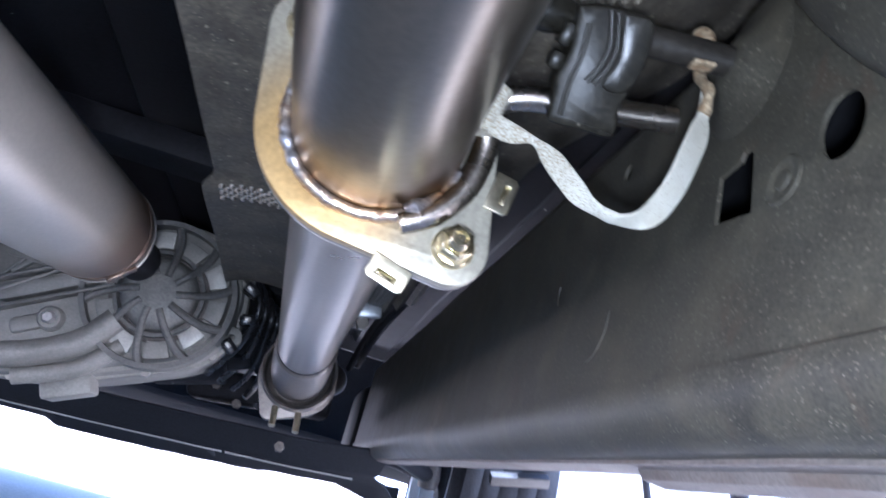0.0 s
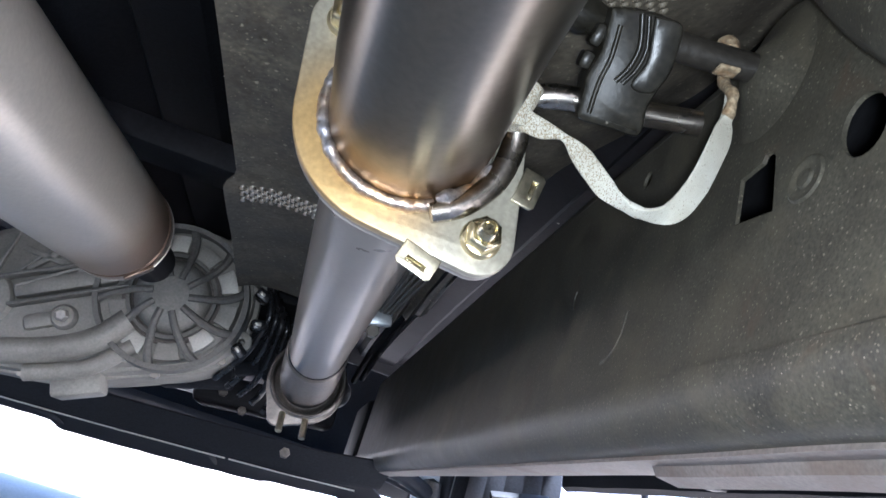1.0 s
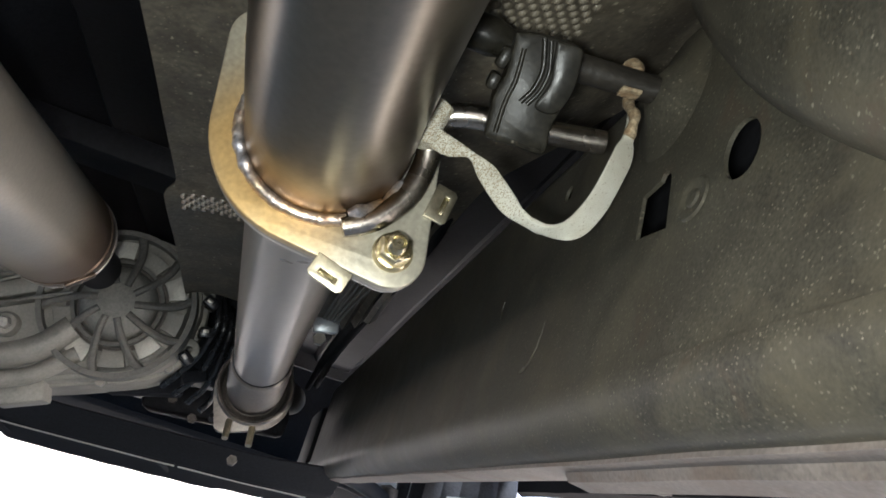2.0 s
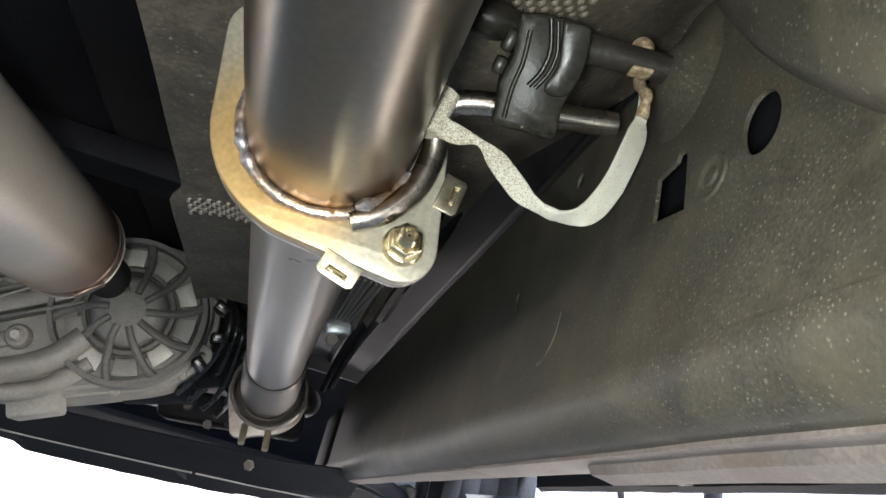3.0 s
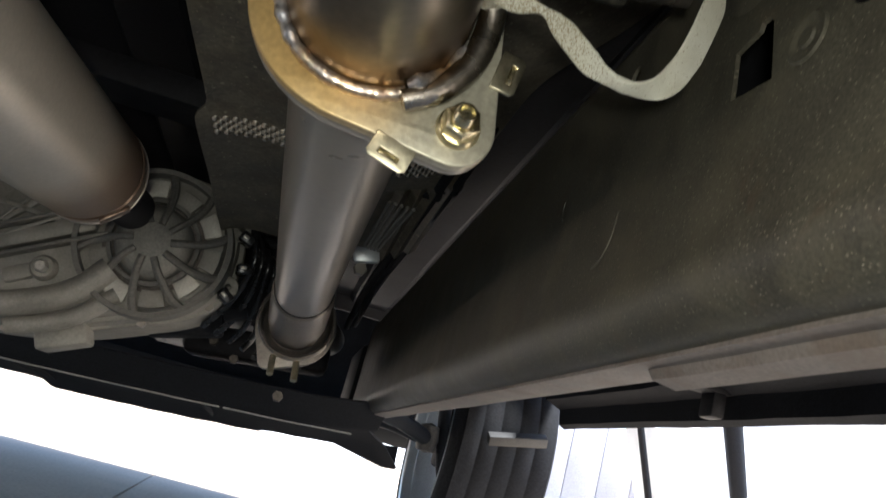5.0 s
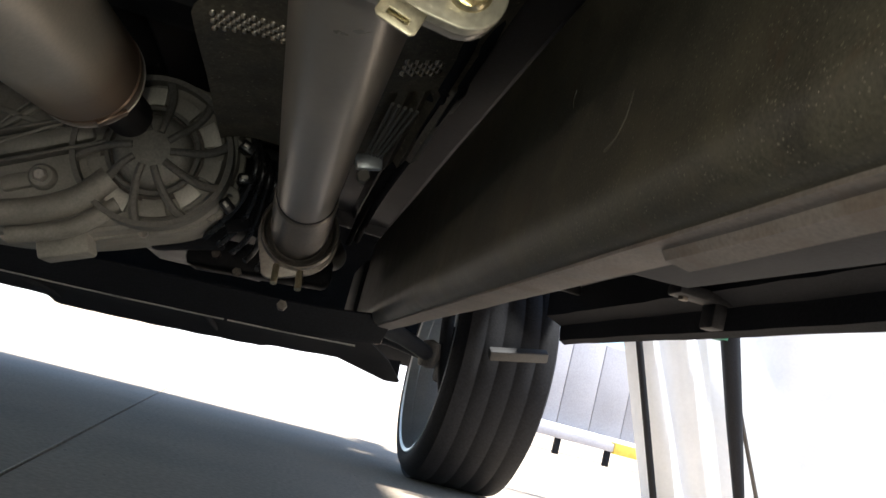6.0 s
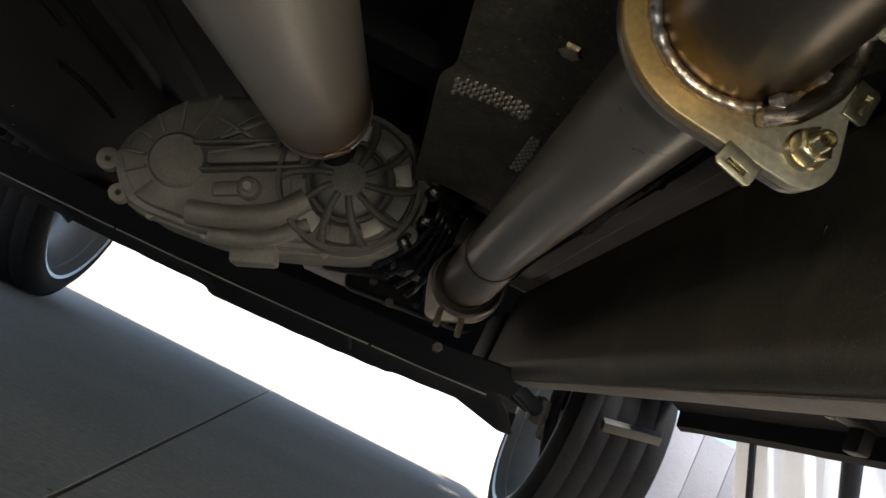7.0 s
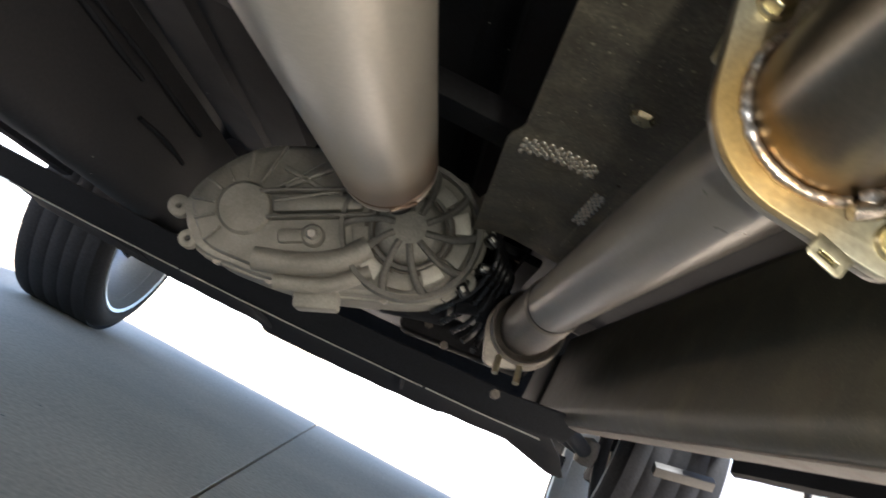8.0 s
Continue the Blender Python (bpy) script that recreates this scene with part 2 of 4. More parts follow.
WELD = mat("blue_gold_weld", (0.46, 0.46, 0.50), 0.33, 0.9, 0.4, 60, tone=(0.62, 0.47, 0.32), bump=0.1, fine=500)
# dimple glints painted as a paler, shinier metal than the sheet
SHIELD_BRIGHT = mat("glint_dimple", (0.52, 0.47, 0.40), 0.24, 0.85, 0.2, 60, bump=0.1)
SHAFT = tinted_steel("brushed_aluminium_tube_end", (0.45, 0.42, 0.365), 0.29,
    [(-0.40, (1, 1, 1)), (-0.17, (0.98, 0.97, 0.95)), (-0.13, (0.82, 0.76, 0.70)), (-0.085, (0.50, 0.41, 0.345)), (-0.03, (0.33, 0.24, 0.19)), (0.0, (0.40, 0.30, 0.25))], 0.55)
ALL_FLANGE = mat("heat_gilded_zinc_flange", (0.43, 0.405, 0.32), 0.46, 0.7, 0.15, 30, tone=(0.385, 0.36, 0.285), bump=0.08, fine=420)


def gild(m, centre, near, far, tone):
    """Oxide colour that welding leaves on a plate, fading with the distance from a point of the plate."""
    n, l = m.node_tree.nodes, m.node_tree.links
    b = n["Principled BSDF"]
    was = b.inputs["Base Color"].links[0].from_socket
    co = n.new("ShaderNodeTexCoord")
    d = n.new("ShaderNodeVectorMath")
    d.operation = "DISTANCE"
    d.inputs[1].default_value = centre
    l.new(co.outputs["Object"], d.inputs[0])
    wob = n.new("ShaderNodeTexNoise")
    wob.inputs["Scale"].default_value = 45
    l.new(co.outputs["Object"], wob.inputs["Vector"])
    add = n.new("ShaderNodeMath")
    add.operation = "MULTIPLY_ADD"
    add.inputs[1].default_value = 0.02
    l.new(wob.outputs["Fac"], add.inputs[0])
    l.new(d.outputs["Value"], add.inputs[2])
    rng = n.new("ShaderNodeMapRange")
    rng.interpolation_type = "SMOOTHSTEP"
    rng.inputs["From Min"].default_value, rng.inputs["From Max"].default_value = far, near
    l.new(add.outputs[0], rng.inputs["Value"])
    mul = n.new("ShaderNodeMix")
    mul.data_type, mul.blend_type = "RGBA", "MULTIPLY"
    mul.inputs["B"].default_value = (*tone, 1)
    l.new(rng.outputs["Result"], mul.inputs["Factor"])
    l.new(was, mul.inputs["A"])
    l.new(mul.outputs["Result"], b.inputs["Base Color"])


gild(ALL_FLANGE, (-0.018, 0.0, -0.018), 0.030, 0.068, (1.05, 0.76, 0.38))


# ---------------------------------------------------------------- mesh helpers
def mesh_of(bm, name, smooth=40):
    me = bpy.data.meshes.new(name)
    bmesh.ops.recalc_face_normals(bm, faces=bm.faces)
    for e in bm.edges:
        e.smooth = len(e.link_faces) == 2 and e.calc_face_angle(0) < radians(smooth)
    for f in bm.faces:
        f.smooth = True
    bm.to_mesh(me)
    bm.free()
    return me


def part(name, bm, material, parent=None, label="", m=None, smooth=40):
    me = bm if isinstance(bm, bpy.types.Mesh) else mesh_of(bm, name, smooth)
    me.materials.clear()
    me.materials.append(material)
    ob = new(name, me)
    if m is not None:
        ob.matrix_basis = m
    if parent is not None:
        ob.parent = parent
    return tagged(ob, label)


def thing(name, at, label, category, group="", kind=""):
    ob = new(name)
    ob.empty_display_size = 0.02
    ob.location = at
    return tagged(ob, label, category, group, kind)


def tube(pts, r, n=16, caps=True, bm=None):
    """A round bar along points; r a number or one for each point."""
    bm = bm or bmesh.new()
    pts = [Vector(p) for p in pts]
    rs = r if isinstance(r, (list, tuple)) else [r] * len(pts)
    rings, side = [], None
    for i, p in enumerate(pts):
        d = (pts[min(i + 1, len(pts) - 1)] - pts[max(i - 1, 0)]).normalized()
        if side is None:
            side = d.orthogonal().normalized()
        side = (side - d * side.dot(d)).normalized()
        up = d.cross(side)
        rings.append([bm.verts.new(p + rs[i] * (math.cos(a) * side + math.sin(a) * up)) for a in (2 * math.pi * k / n for k in range(n))])
    for a, b in zip(rings, rings[1:]):
        for k in range(n):
            bm.faces.new((a[k], a[(k + 1) % n], b[(k + 1) % n], b[k]))
    if caps:
        bm.faces.new(rings[0][::-1])
        bm.faces.new(rings[-1])
    return bm


def lathe(prof, n=48, closed=False, bm=None, m=None):
    """Turns (radius, along) about the y axis."""
    bm = bm or bmesh.new()
    m = m or Matrix()
    rings = [[bm.verts.new(m @ Vector((r * math.cos(a), y, r * math.sin(a)))) for a in (2 * math.pi * k / n for k in range(n))] for r, y in prof]
    pairs = list(zip(rings, rings[1:])) + ([(rings[-1], rings[0])] if closed else [])
    for a, b in pairs:
        for k in range(n):
            bm.faces.new((a[k], b[k], b[(k + 1) % n], a[(k + 1) % n]))
    return bm


def block(size, m=None, bevel=0.0, bm=None, segs=2):
    """A box with softened edges."""
    bm = bm or bmesh.new()
    own = bmesh.new()
    bmesh.ops.create_cube(own, size=1)
    bmesh.ops.scale(own, vec=size, verts=own.verts)
    if bevel:
        bmesh.ops.bevel(own, geom=list(own.edges), offset=bevel, segments=segs, affect="EDGES", profile=0.5)
    own.transform(m or Matrix())
    me = bpy.data.meshes.new("tmp")
    own.to_mesh(me)
    own.free()
    bm.from_mesh(me)
    bpy.data.meshes.remove(me)
    return bm


def extrude(pts, depth, bevel=0.0, bm=None, m=None):
    """A solid with the outline pts (x, z), from y = 0 to y = depth; the edges at y = 0 are rounded."""
    bm = bm or bmesh.new()
    own = bmesh.new()
    vs = [own.verts.new((x, 0, z)) for x, z in pts]
    f = own.faces.new(vs)
    r = bmesh.ops.extrude_face_region(own, geom=[f])
    bmesh.ops.translate(own, vec=(0, depth, 0), verts=[v for v in r["geom"] if isinstance(v, bmesh.types.BMVert)])
    if bevel:
        own.edges.ensure_lookup_table()
        near = [e for e in own.edges if all(abs(v.co.y) < 1e-6 for v in e.verts)]
        bmesh.ops.bevel(own, geom=near, offset=bevel, segments=2, affect="EDGES", profile=0.5)
    own.transform(m or Matrix())
    me = bpy.data.meshes.new("tmp")
    own.to_mesh(me)
    own.free()
    bm.from_mesh(me)
    bpy.data.meshes.remove(me)
    return bm


def plate(outer, holes, thick, bevel=0.0):
    """A flat sheet in x and y with holes cut through it, as a mesh."""
    cu = bpy.data.curves.new("sheet", "CURVE")
    cu.dimensions, cu.fill_mode, cu.extrude, cu.bevel_depth, cu.bevel_resolution = "2D", "BOTH", thick / 2 - bevel, bevel, 2
    for loop in [outer, *holes]:
        s = cu.splines.new("POLY")
        s.points.add(len(loop) - 1)
        for p, (x, y) in zip(s.points, loop):
            p.co = (x, y, 0, 1)
        s.use_cyclic_u = True
    ob = new("sheet", cu)
    me = bpy.data.meshes.new_from_object(ob.evaluated_get(bpy.context.evaluated_depsgraph_get()))
    bpy.data.objects.remove(ob)
    bpy.data.curves.remove(cu)
    bm = bmesh.new()
    bm.from_mesh(me)
    bmesh.ops.remove_doubles(bm, verts=bm.verts, dist=1e-6)
    bpy.data.meshes.remove(me)
    return bm


def circle(cx, cy, r, n=24, squash=1.0, turn=0.0):
    out = []
    for k in range(n):
        a = 2 * math.pi * k / n
        x, y = r * math.cos(a), r * squash * math.sin(a)
        out.append((cx + x * math.cos(turn) - y * math.sin(turn), cy + x * math.sin(turn) + y * math.cos(turn)))
    return out


def hull(pts):
    pts = sorted(set((round(x, 6), round(y, 6)) for x, y in pts))
    def half(ps):
        h = []
        for p in ps:
            while len(h) > 1 and (h[-1][0] - h[-2][0]) * (p[1] - h[-2][1]) - (h[-1][1] - h[-2][1]) * (p[0] - h[-2][0]) <= 0:
                h.pop()
            h.append(p)
        return h[:-1]
    return half(pts) + half(pts[::-1])


def spline(pts, n=8):
    """A smooth run through points."""
    pts = [Vector(p) for p in pts]
    out = []
    for i in range(len(pts) - 1):
        a, b, c, d = pts[max(i - 1, 0)], pts[i], pts[i + 1], pts[min(i + 2, len(pts) - 1)]
        for k in range(n):
            t = k / n
            out.append(0.5 * (2 * b + (c - a) * t + (2 * a - 5 * b + 4 * c - d) * t * t + (3 * b - a - 3 * c + d) * t ** 3))
    return out + [pts[-1]]


def strip(profile, y0, y1, steps=40, wobble=0.0, bm=None, pin=0):
    """Sweeps an open profile of (x, z) along y, with slight dents."""
    bm = bm or bmesh.new()
    rows = []
    for i in range(steps + 1):
        y = y0 + (y1 - y0) * i / steps
        row = []
        for k, (x, z) in enumerate(profile):
            w = wobble if k >= pin else 0.0
            row.append(bm.verts.new((x + w * noise.noise((x * 20, y * 9, z * 20)), y, z + w * noise.noise((x * 20 + 7, y * 9, z * 20)))))
        rows.append(row)
    for a, b in zip(rows, rows[1:]):
        for k in range(len(profile) - 1):
            bm.faces.new((a[k], a[k + 1], b[k + 1], b[k]))
    return bm


def solid(bm, t):
    bmesh.ops.recalc_face_normals(bm, faces=bm.faces)
    bmesh.ops.solidify(bm, geom=list(bm.faces), thickness=t)
    return bm


def hexagon(r, h, m=None, bm=None):
    return lathe([(0.0005, 0), (r * 0.9, 0), (r, h * 0.12), (r, h), (0.0005, h)], 6, bm=bm, m=m)


# ---------------------------------------------------------------- ground
def ground():
    bm = bmesh.new()
    line = [Vector((-0.05, -1.2)), Vector((-0.30, 5.0))]
    d = (line[1] - line[0]).normalized()
    side = Vector((d.y, -d.x))
    cols = [(-300, 0), (-6, 0), (-1.5, 0), (-0.0034, 0), (-0.0016, -0.008), (0.0016, -0.008), (0.0034, 0), (1.5, 0), (6, 0), (300, 0)]
    rows = []
    for s in (-300, -8, -2, 0, 1, 2, 3, 4, 5, 8, 300):
        rows.append([bm.verts.new((line[0].x + d.x * s + side.x * u, line[0].y + d.y * s + side.y * u, z)) for u, z in cols])
    for a, b in zip(rows, rows[1:]):
        for k in range(len(cols) - 1):
            bm.faces.new((a[k], a[k + 1], b[k + 1], b[k]))
    g = part("ground", bm, CONCRETE)
    tagged(g, "grey concrete driveway slab with a saw-cut joint", "ground", kind="structure")


ground()


# ---------------------------------------------------------------- frame rails
RX, RB, RT = 0.282, 0.343, 0.522   # inner face, underside, top of the rail


def right_rail():
    rail = tagged(new("frame_rail"), "dusty black steel chassis rail with punched holes", "frame rail", kind="structure")
    # the inner web, in its own plane: x along the rail (y), y up (z)
    y0, y1 = -0.9, 1.75
    lo = RB + 0.020
    outer = [(y0, lo), (y1, lo), (y1, RT - 0.012), (y0, RT - 0.012)]
    oval = circle(0.3470, 0.4375, 0.0125, 32, 0.82, radians(62))
    slot = [(0.3920, 0.4225), (0.4180, 0.4255), (0.4200, 0.4465), (0.4060, 0.4485), (0.4045, 0.4515), (0.4005, 0.4515), (0.3965, 0.4475)]
    far = circle(0.526, 0.489, 0.005, 16)
    bm = plate(outer, [oval, slot, far], 0.0018, 0.0)
    # sheet x -> world y, sheet y -> world z, sheet normal -> world x
    web = Matrix(((0, 0, 1, RX + 0.0009), (1, 0, 0, 0), (0, 1, 0, 0), (0, 0, 0, 1)))
    bm.transform(web)
    part("web", bm, RAIL, rail)
    low = [(RX + 0.020 - 0.020 * math.cos(a), RB + 0.020 - 0.020 * math.sin(a)) for a in (math.pi / 2 * k / 8 for k in range(9))]
    part("lower_bend", solid(strip([(RX - 0.0003, lo + 0.0035), *[(x - 0.0003, z) for x, z in low[:3]], *low[3:]], y0, y1, 120, 0.0012, pin=3), 0.002), RAIL, rail)
    part("lower_flange", solid(strip([(RX + 0.019, RB - 0.0008), (RX + 0.030, RB - 0.001), (RX + 0.043, RB)], y0, y1, 110, 0.0010), 0.003), RAIL_LOW, rail)
    up = [(RX, RT - 0.014), (RX + 0.003, RT - 0.004), (RX + 0.012, RT), (RX + 0.050, RT)]
    part("upper_flange", solid(strip(up, y0, y1, 40, 0.0006), 0.004), RAIL, rail)
    part("outer_web", solid(strip([(RX + 0.050, RT), (RX + 0.048, RB + 0.06), (RX + 0.045, RB + 0.004)], y0, y1, 20, 0.001), 0.004), BLACK, rail)
    # the sleeve that laps over the rail towards the back
    sl = [(RX + 0.030, RB - 0.001), (RX + 0.032, RB - 0.004), (RX + 0.040, RB - 0.005), (RX + 0.047, RB + 0.002)]
    part("lap_sleeve", solid(strip(sl, -0.9, 0.505, 60, 0.0016), 0.004), RAIL_LOW, rail, "lapped sleeve under the rail")
    # pressed boss beside the holes
    bm = lathe([(0.0102, 0), (0.0092, -0.0008), (0.0075, -0.0007), (0.0066, -0.0002), (0.0042, -0.0002), (0.0034, -0.0010), (0.0005, -0.0012)], 28, m=pose(RX - 0.0002, 0.374, 0.4285, 0, 0, -90) @ Matrix.Diagonal((1.0, 1, 0.9, 1)))
    part("pressed_boss", bm, RAIL, rail)
    # broad dome pressed over the rail towards the back
    bm = lathe([(0.384, 0.006), (0.3835, -0.008), (0.380, -0.016), (0.372, -0.021), (0.352, -0.026), (0.32, -0.032), (0.27, -0.036), (0.20, -0.043), (0.10, -0.048), (0.0005, -0.050)], 120, m=pose(RX, 0.056, 0.715, 0, 0, -90))
    bmesh.ops.bisect_plane(bm, geom=list(bm.verts) + list(bm.edges) + list(bm.faces), plane_co=(0, 0, 0.585), plane_no=(0, 0, 1), clear_outer=True)
    part("spring_hanger_dome", bm, DOME, rail)
    # pressed socket in which the hanger's frame rod is welded
    bm = lathe([(0.034, 0.0016), (0.030, 0.0002), (0.024, -0.0014), (0.017, -0.0040), (0.012, -0.0072), (0.0088, -0.0090), (0.0005, -0.0092)], 40, m=pose(RX, 0.412, 0.492, 0, 0, -90))
    part("rod_socket", bm, RAIL, rail)
    part("end_bracket", block((0.07, 0.22, 0.13), pose(RX + 0.024, 1.86, 0.415), 0.012), BLACK, rail)
    part("bracket_lug", block((0.04, 0.06, 0.05), pose(RX + 0.045, 1.78, 0.347), 0.008), RAIL_LOW, rail)
    # runs and lumps of sealer on the web
    run = spline([(RX, 0.601, 0.440), (RX, 0.602, 0.434), (RX, 0.598, 0.428)], 6)
    part("sealer_run", tube(run, 0.0006, 8), RAIL, rail)
    run = spline([(RX, 0.510, 0.408), (RX, 0.512, 0.396), (RX, 0.520, 0.387), (RX, 0.530, 0.384)], 6)
    part("sealer_run", tube(run, [0.0003] * 8 + [0.0006] * 6 + [0.0011] * 5, 8), RAIL, rail)


right_rail()


def left_rail():
    rail = tagged(new("frame_rail"), "black steel chassis rail in deep shade", "frame rail", kind="structure")
    prof = [(-0.44, 0.50), (-0.44, 0.345), (-0.447, 0.325), (-0.463, 0.315), (-0.51, 0.315), (-0.518, 0.33), (-0.518, 0.50)]
    part("web", solid(strip(prof, -0.9, 1.95, 80, 0.0018), 0.004), BLACK, rail)
    for z, y0, y1 in ((0.447, 0.6, 1.10), (0.462, 0.8, 1.35), (0.41, 1.15, 1.35)):
        part("brake_line", tube(spline([(-0.428, y0, z), (-0.426, (y0 + y1) / 2, z + 0.004), (-0.428, y1, z)]), 0.0035, 10), PLASTIC, rail)


left_rail()


# ---------------------------------------------------------------- floor pan and outer body
def underbody():
    pan = tagged(new("floor_pan"), "black painted ribbed floor pan", "floor pan", kind="structure")
    prof = []
    x = -0.95
    while x < 0.94:
        for dx, dz in ((0, 0), (0.05, 0), (0.06, 0.012), (0.10, 0.012), (0.11, 0)):
            tunnel = 0.10 * math.exp(-((x + dx + 0.08) / 0.16) ** 4)
            prof.append((x + dx, 0.60 + dz + tunnel))
        x += 0.135
    part("sheet", solid(strip(prof, -2.2, 2.0, 24, 0.003), 0.004), BLACK, pan)
    part("bulkhead", block((1.9, 0.02, 0.55), pose(-0.08, 2.02, 0.85), 0.004), BLACK, pan)
    for y in (1.05, 0.25):
        beam = tagged(new("crossmember"), "black pressed steel crossmember above the driveshaft", "crossmember", kind="structure")
        part("beam", block((0.72, 0.075, 0.035), pose(-0.08, y, 0.588 + 0.004), 0.008), BLACK, beam)
    body = tagged(new("truck_body"), "dark lower body shell with sills", "truck body", kind="structure")
    for s, x in ((1, 0.86), (-1, -1.02)):
        prof = [(x - s * 0.05, 0.60), (x - s * 0.045, 0.535), (x - s * 0.015, 0.525), (x, 0.52), (x + s * 0.004, 0.482), (x + s * 0.02, 0.474), (x + s * 0.05, 0.485), (x + s * 0.085, 0.54), (x + s * 0.09, 1.05)]
        prof = [(px_, pz if s > 0 or pz > 0.59 else pz - 0.122) for px_, pz in prof]
        part("sill", solid(strip(prof, -2.2, 2.24, 60, 0.003), 0.003), PLASTIC, body)
    part("rear_panel", block((1.95, 0.02, 0.75), pose(-0.08, -2.2, 0.85), 0.004), BLACK, body)
    # unseen slab added to cast the truck's shade as far as the bumper
    part("shade_deck", block((1.98, 5.7, 0.02), pose(-0.08, 0.62, 1.2), 0.004), BLACK, body)
    for s, x in ((1, 0.93), (-1, -1.09)):
        part("front_wing", block((0.02, 1.35, 0.42), pose(x, 2.93, 0.98), 0.005), PLASTIC, body)
    # grey tray between rail and sill
    tray = thing("side_tray", (0.5, 0.4, 0.43), "grey plastic tank tray beside the chassis rail", "tray")
    pts = [(0.336, 0.56), (0.338, 0.425), (0.35, 0.418), (0.55, 0.422), (0.60, 0.445), (0.625, 0.56)]
    bm = bmesh.new()
    rows = []
    for y, f in ((-0.9, 1), (0.62, 1), (0.95, 0.96), (1.06, 0.80), (1.10, 0.3)):
        rows.append([bm.verts.new((0.336 + (px_ - 0.336) * (0.75 + 0.25 * f), y, 0.56 - (0.56 - pz) * f)) for px_, pz in pts])
    for a, b in zip(rows, rows[1:]):
        for k in range(len(pts) - 1):
            bm.faces.new((a[k], a[k + 1], b[k + 1], b[k]))
    part("shell", solid(bm, 0.004), PLASTIC, tray, m=Matrix.Translation((-0.5, -0.4, -0.43)))
    for x in (-0.09, 0.0):
        part("stiffening_bead", tube([(x, -1.25, -0.0115), (x, -0.5, -0.0115), (x, 0.18, -0.0105)], 0.004, 10), PLASTIC, tray)
    # sill brackets
    for y in (1.42,):
        br = thing("sill_bracket", (0.78, y, 0.53), "black steel bracket under the sill", "bracket", "sill brackets")
        part("arm", block((0.10, 0.05, 0.02), pose(0.03, 0, -0.002), 0.005), BLACK, br)
        part("drop", block((0.025, 0.045, 0.05), pose(0.06, 0, -0.028), 0.005), BLACK, br)
        part("bolt", hexagon(0.009, 0.008, pose(0.0, 0, -0.018, 90, 0, 0)), IRON, br)


underbody()


def front_end():
    nose = tagged(new("front_bumper"), "black plastic bumper valance", "bumper", kind="structure")
    bm = bmesh.new()
    n = 40
    rows = []
    for i in range(n + 1):
        x = -1.06 + 1.95 * i / n
        bow = 0.10 * ((x + 0.08) / 1.0) ** 2
        rows.append([bm.verts.new((x, y - bow, z)) for y, z in ((3.20, 0.42), (3.22, 0.40), (3.40, 0.344), (3.412, 0.340), (3.43, 0.346), (3.47, 0.43), (3.50, 0.60), (3.47, 1.15))])
    for a, b in zip(rows, rows[1:]):
        for k in range(7):
            bm.faces.new((a[k], a[k + 1], b[k + 1], b[k]))
    part("valance", solid(bm, 0.004), PLASTIC, nose)


front_end()


def front_edge(x):
    """Height of the belly shield's front edge, with its two cut-outs and the drop at the wheel."""
    z = 0.256 + 0.064 * x + 0.050 * x * x
    z += 0.013 / (1 + math.exp((x + 0.335) * 240))
    z += 0.004 / (1 + math.exp(-(x - 0.125) * 400))
    return z - 0.036 * min(max((x - 0.29) / 0.12, 0.0), 1.0) + 0.0015 * noise.noise((x * 22, 0, 0))


def rear_edge(x):
    return 0.2824 + 0.052 * x + 0.033 * x * x + 0.0012 * noise.noise((x * 9, 4, 0))


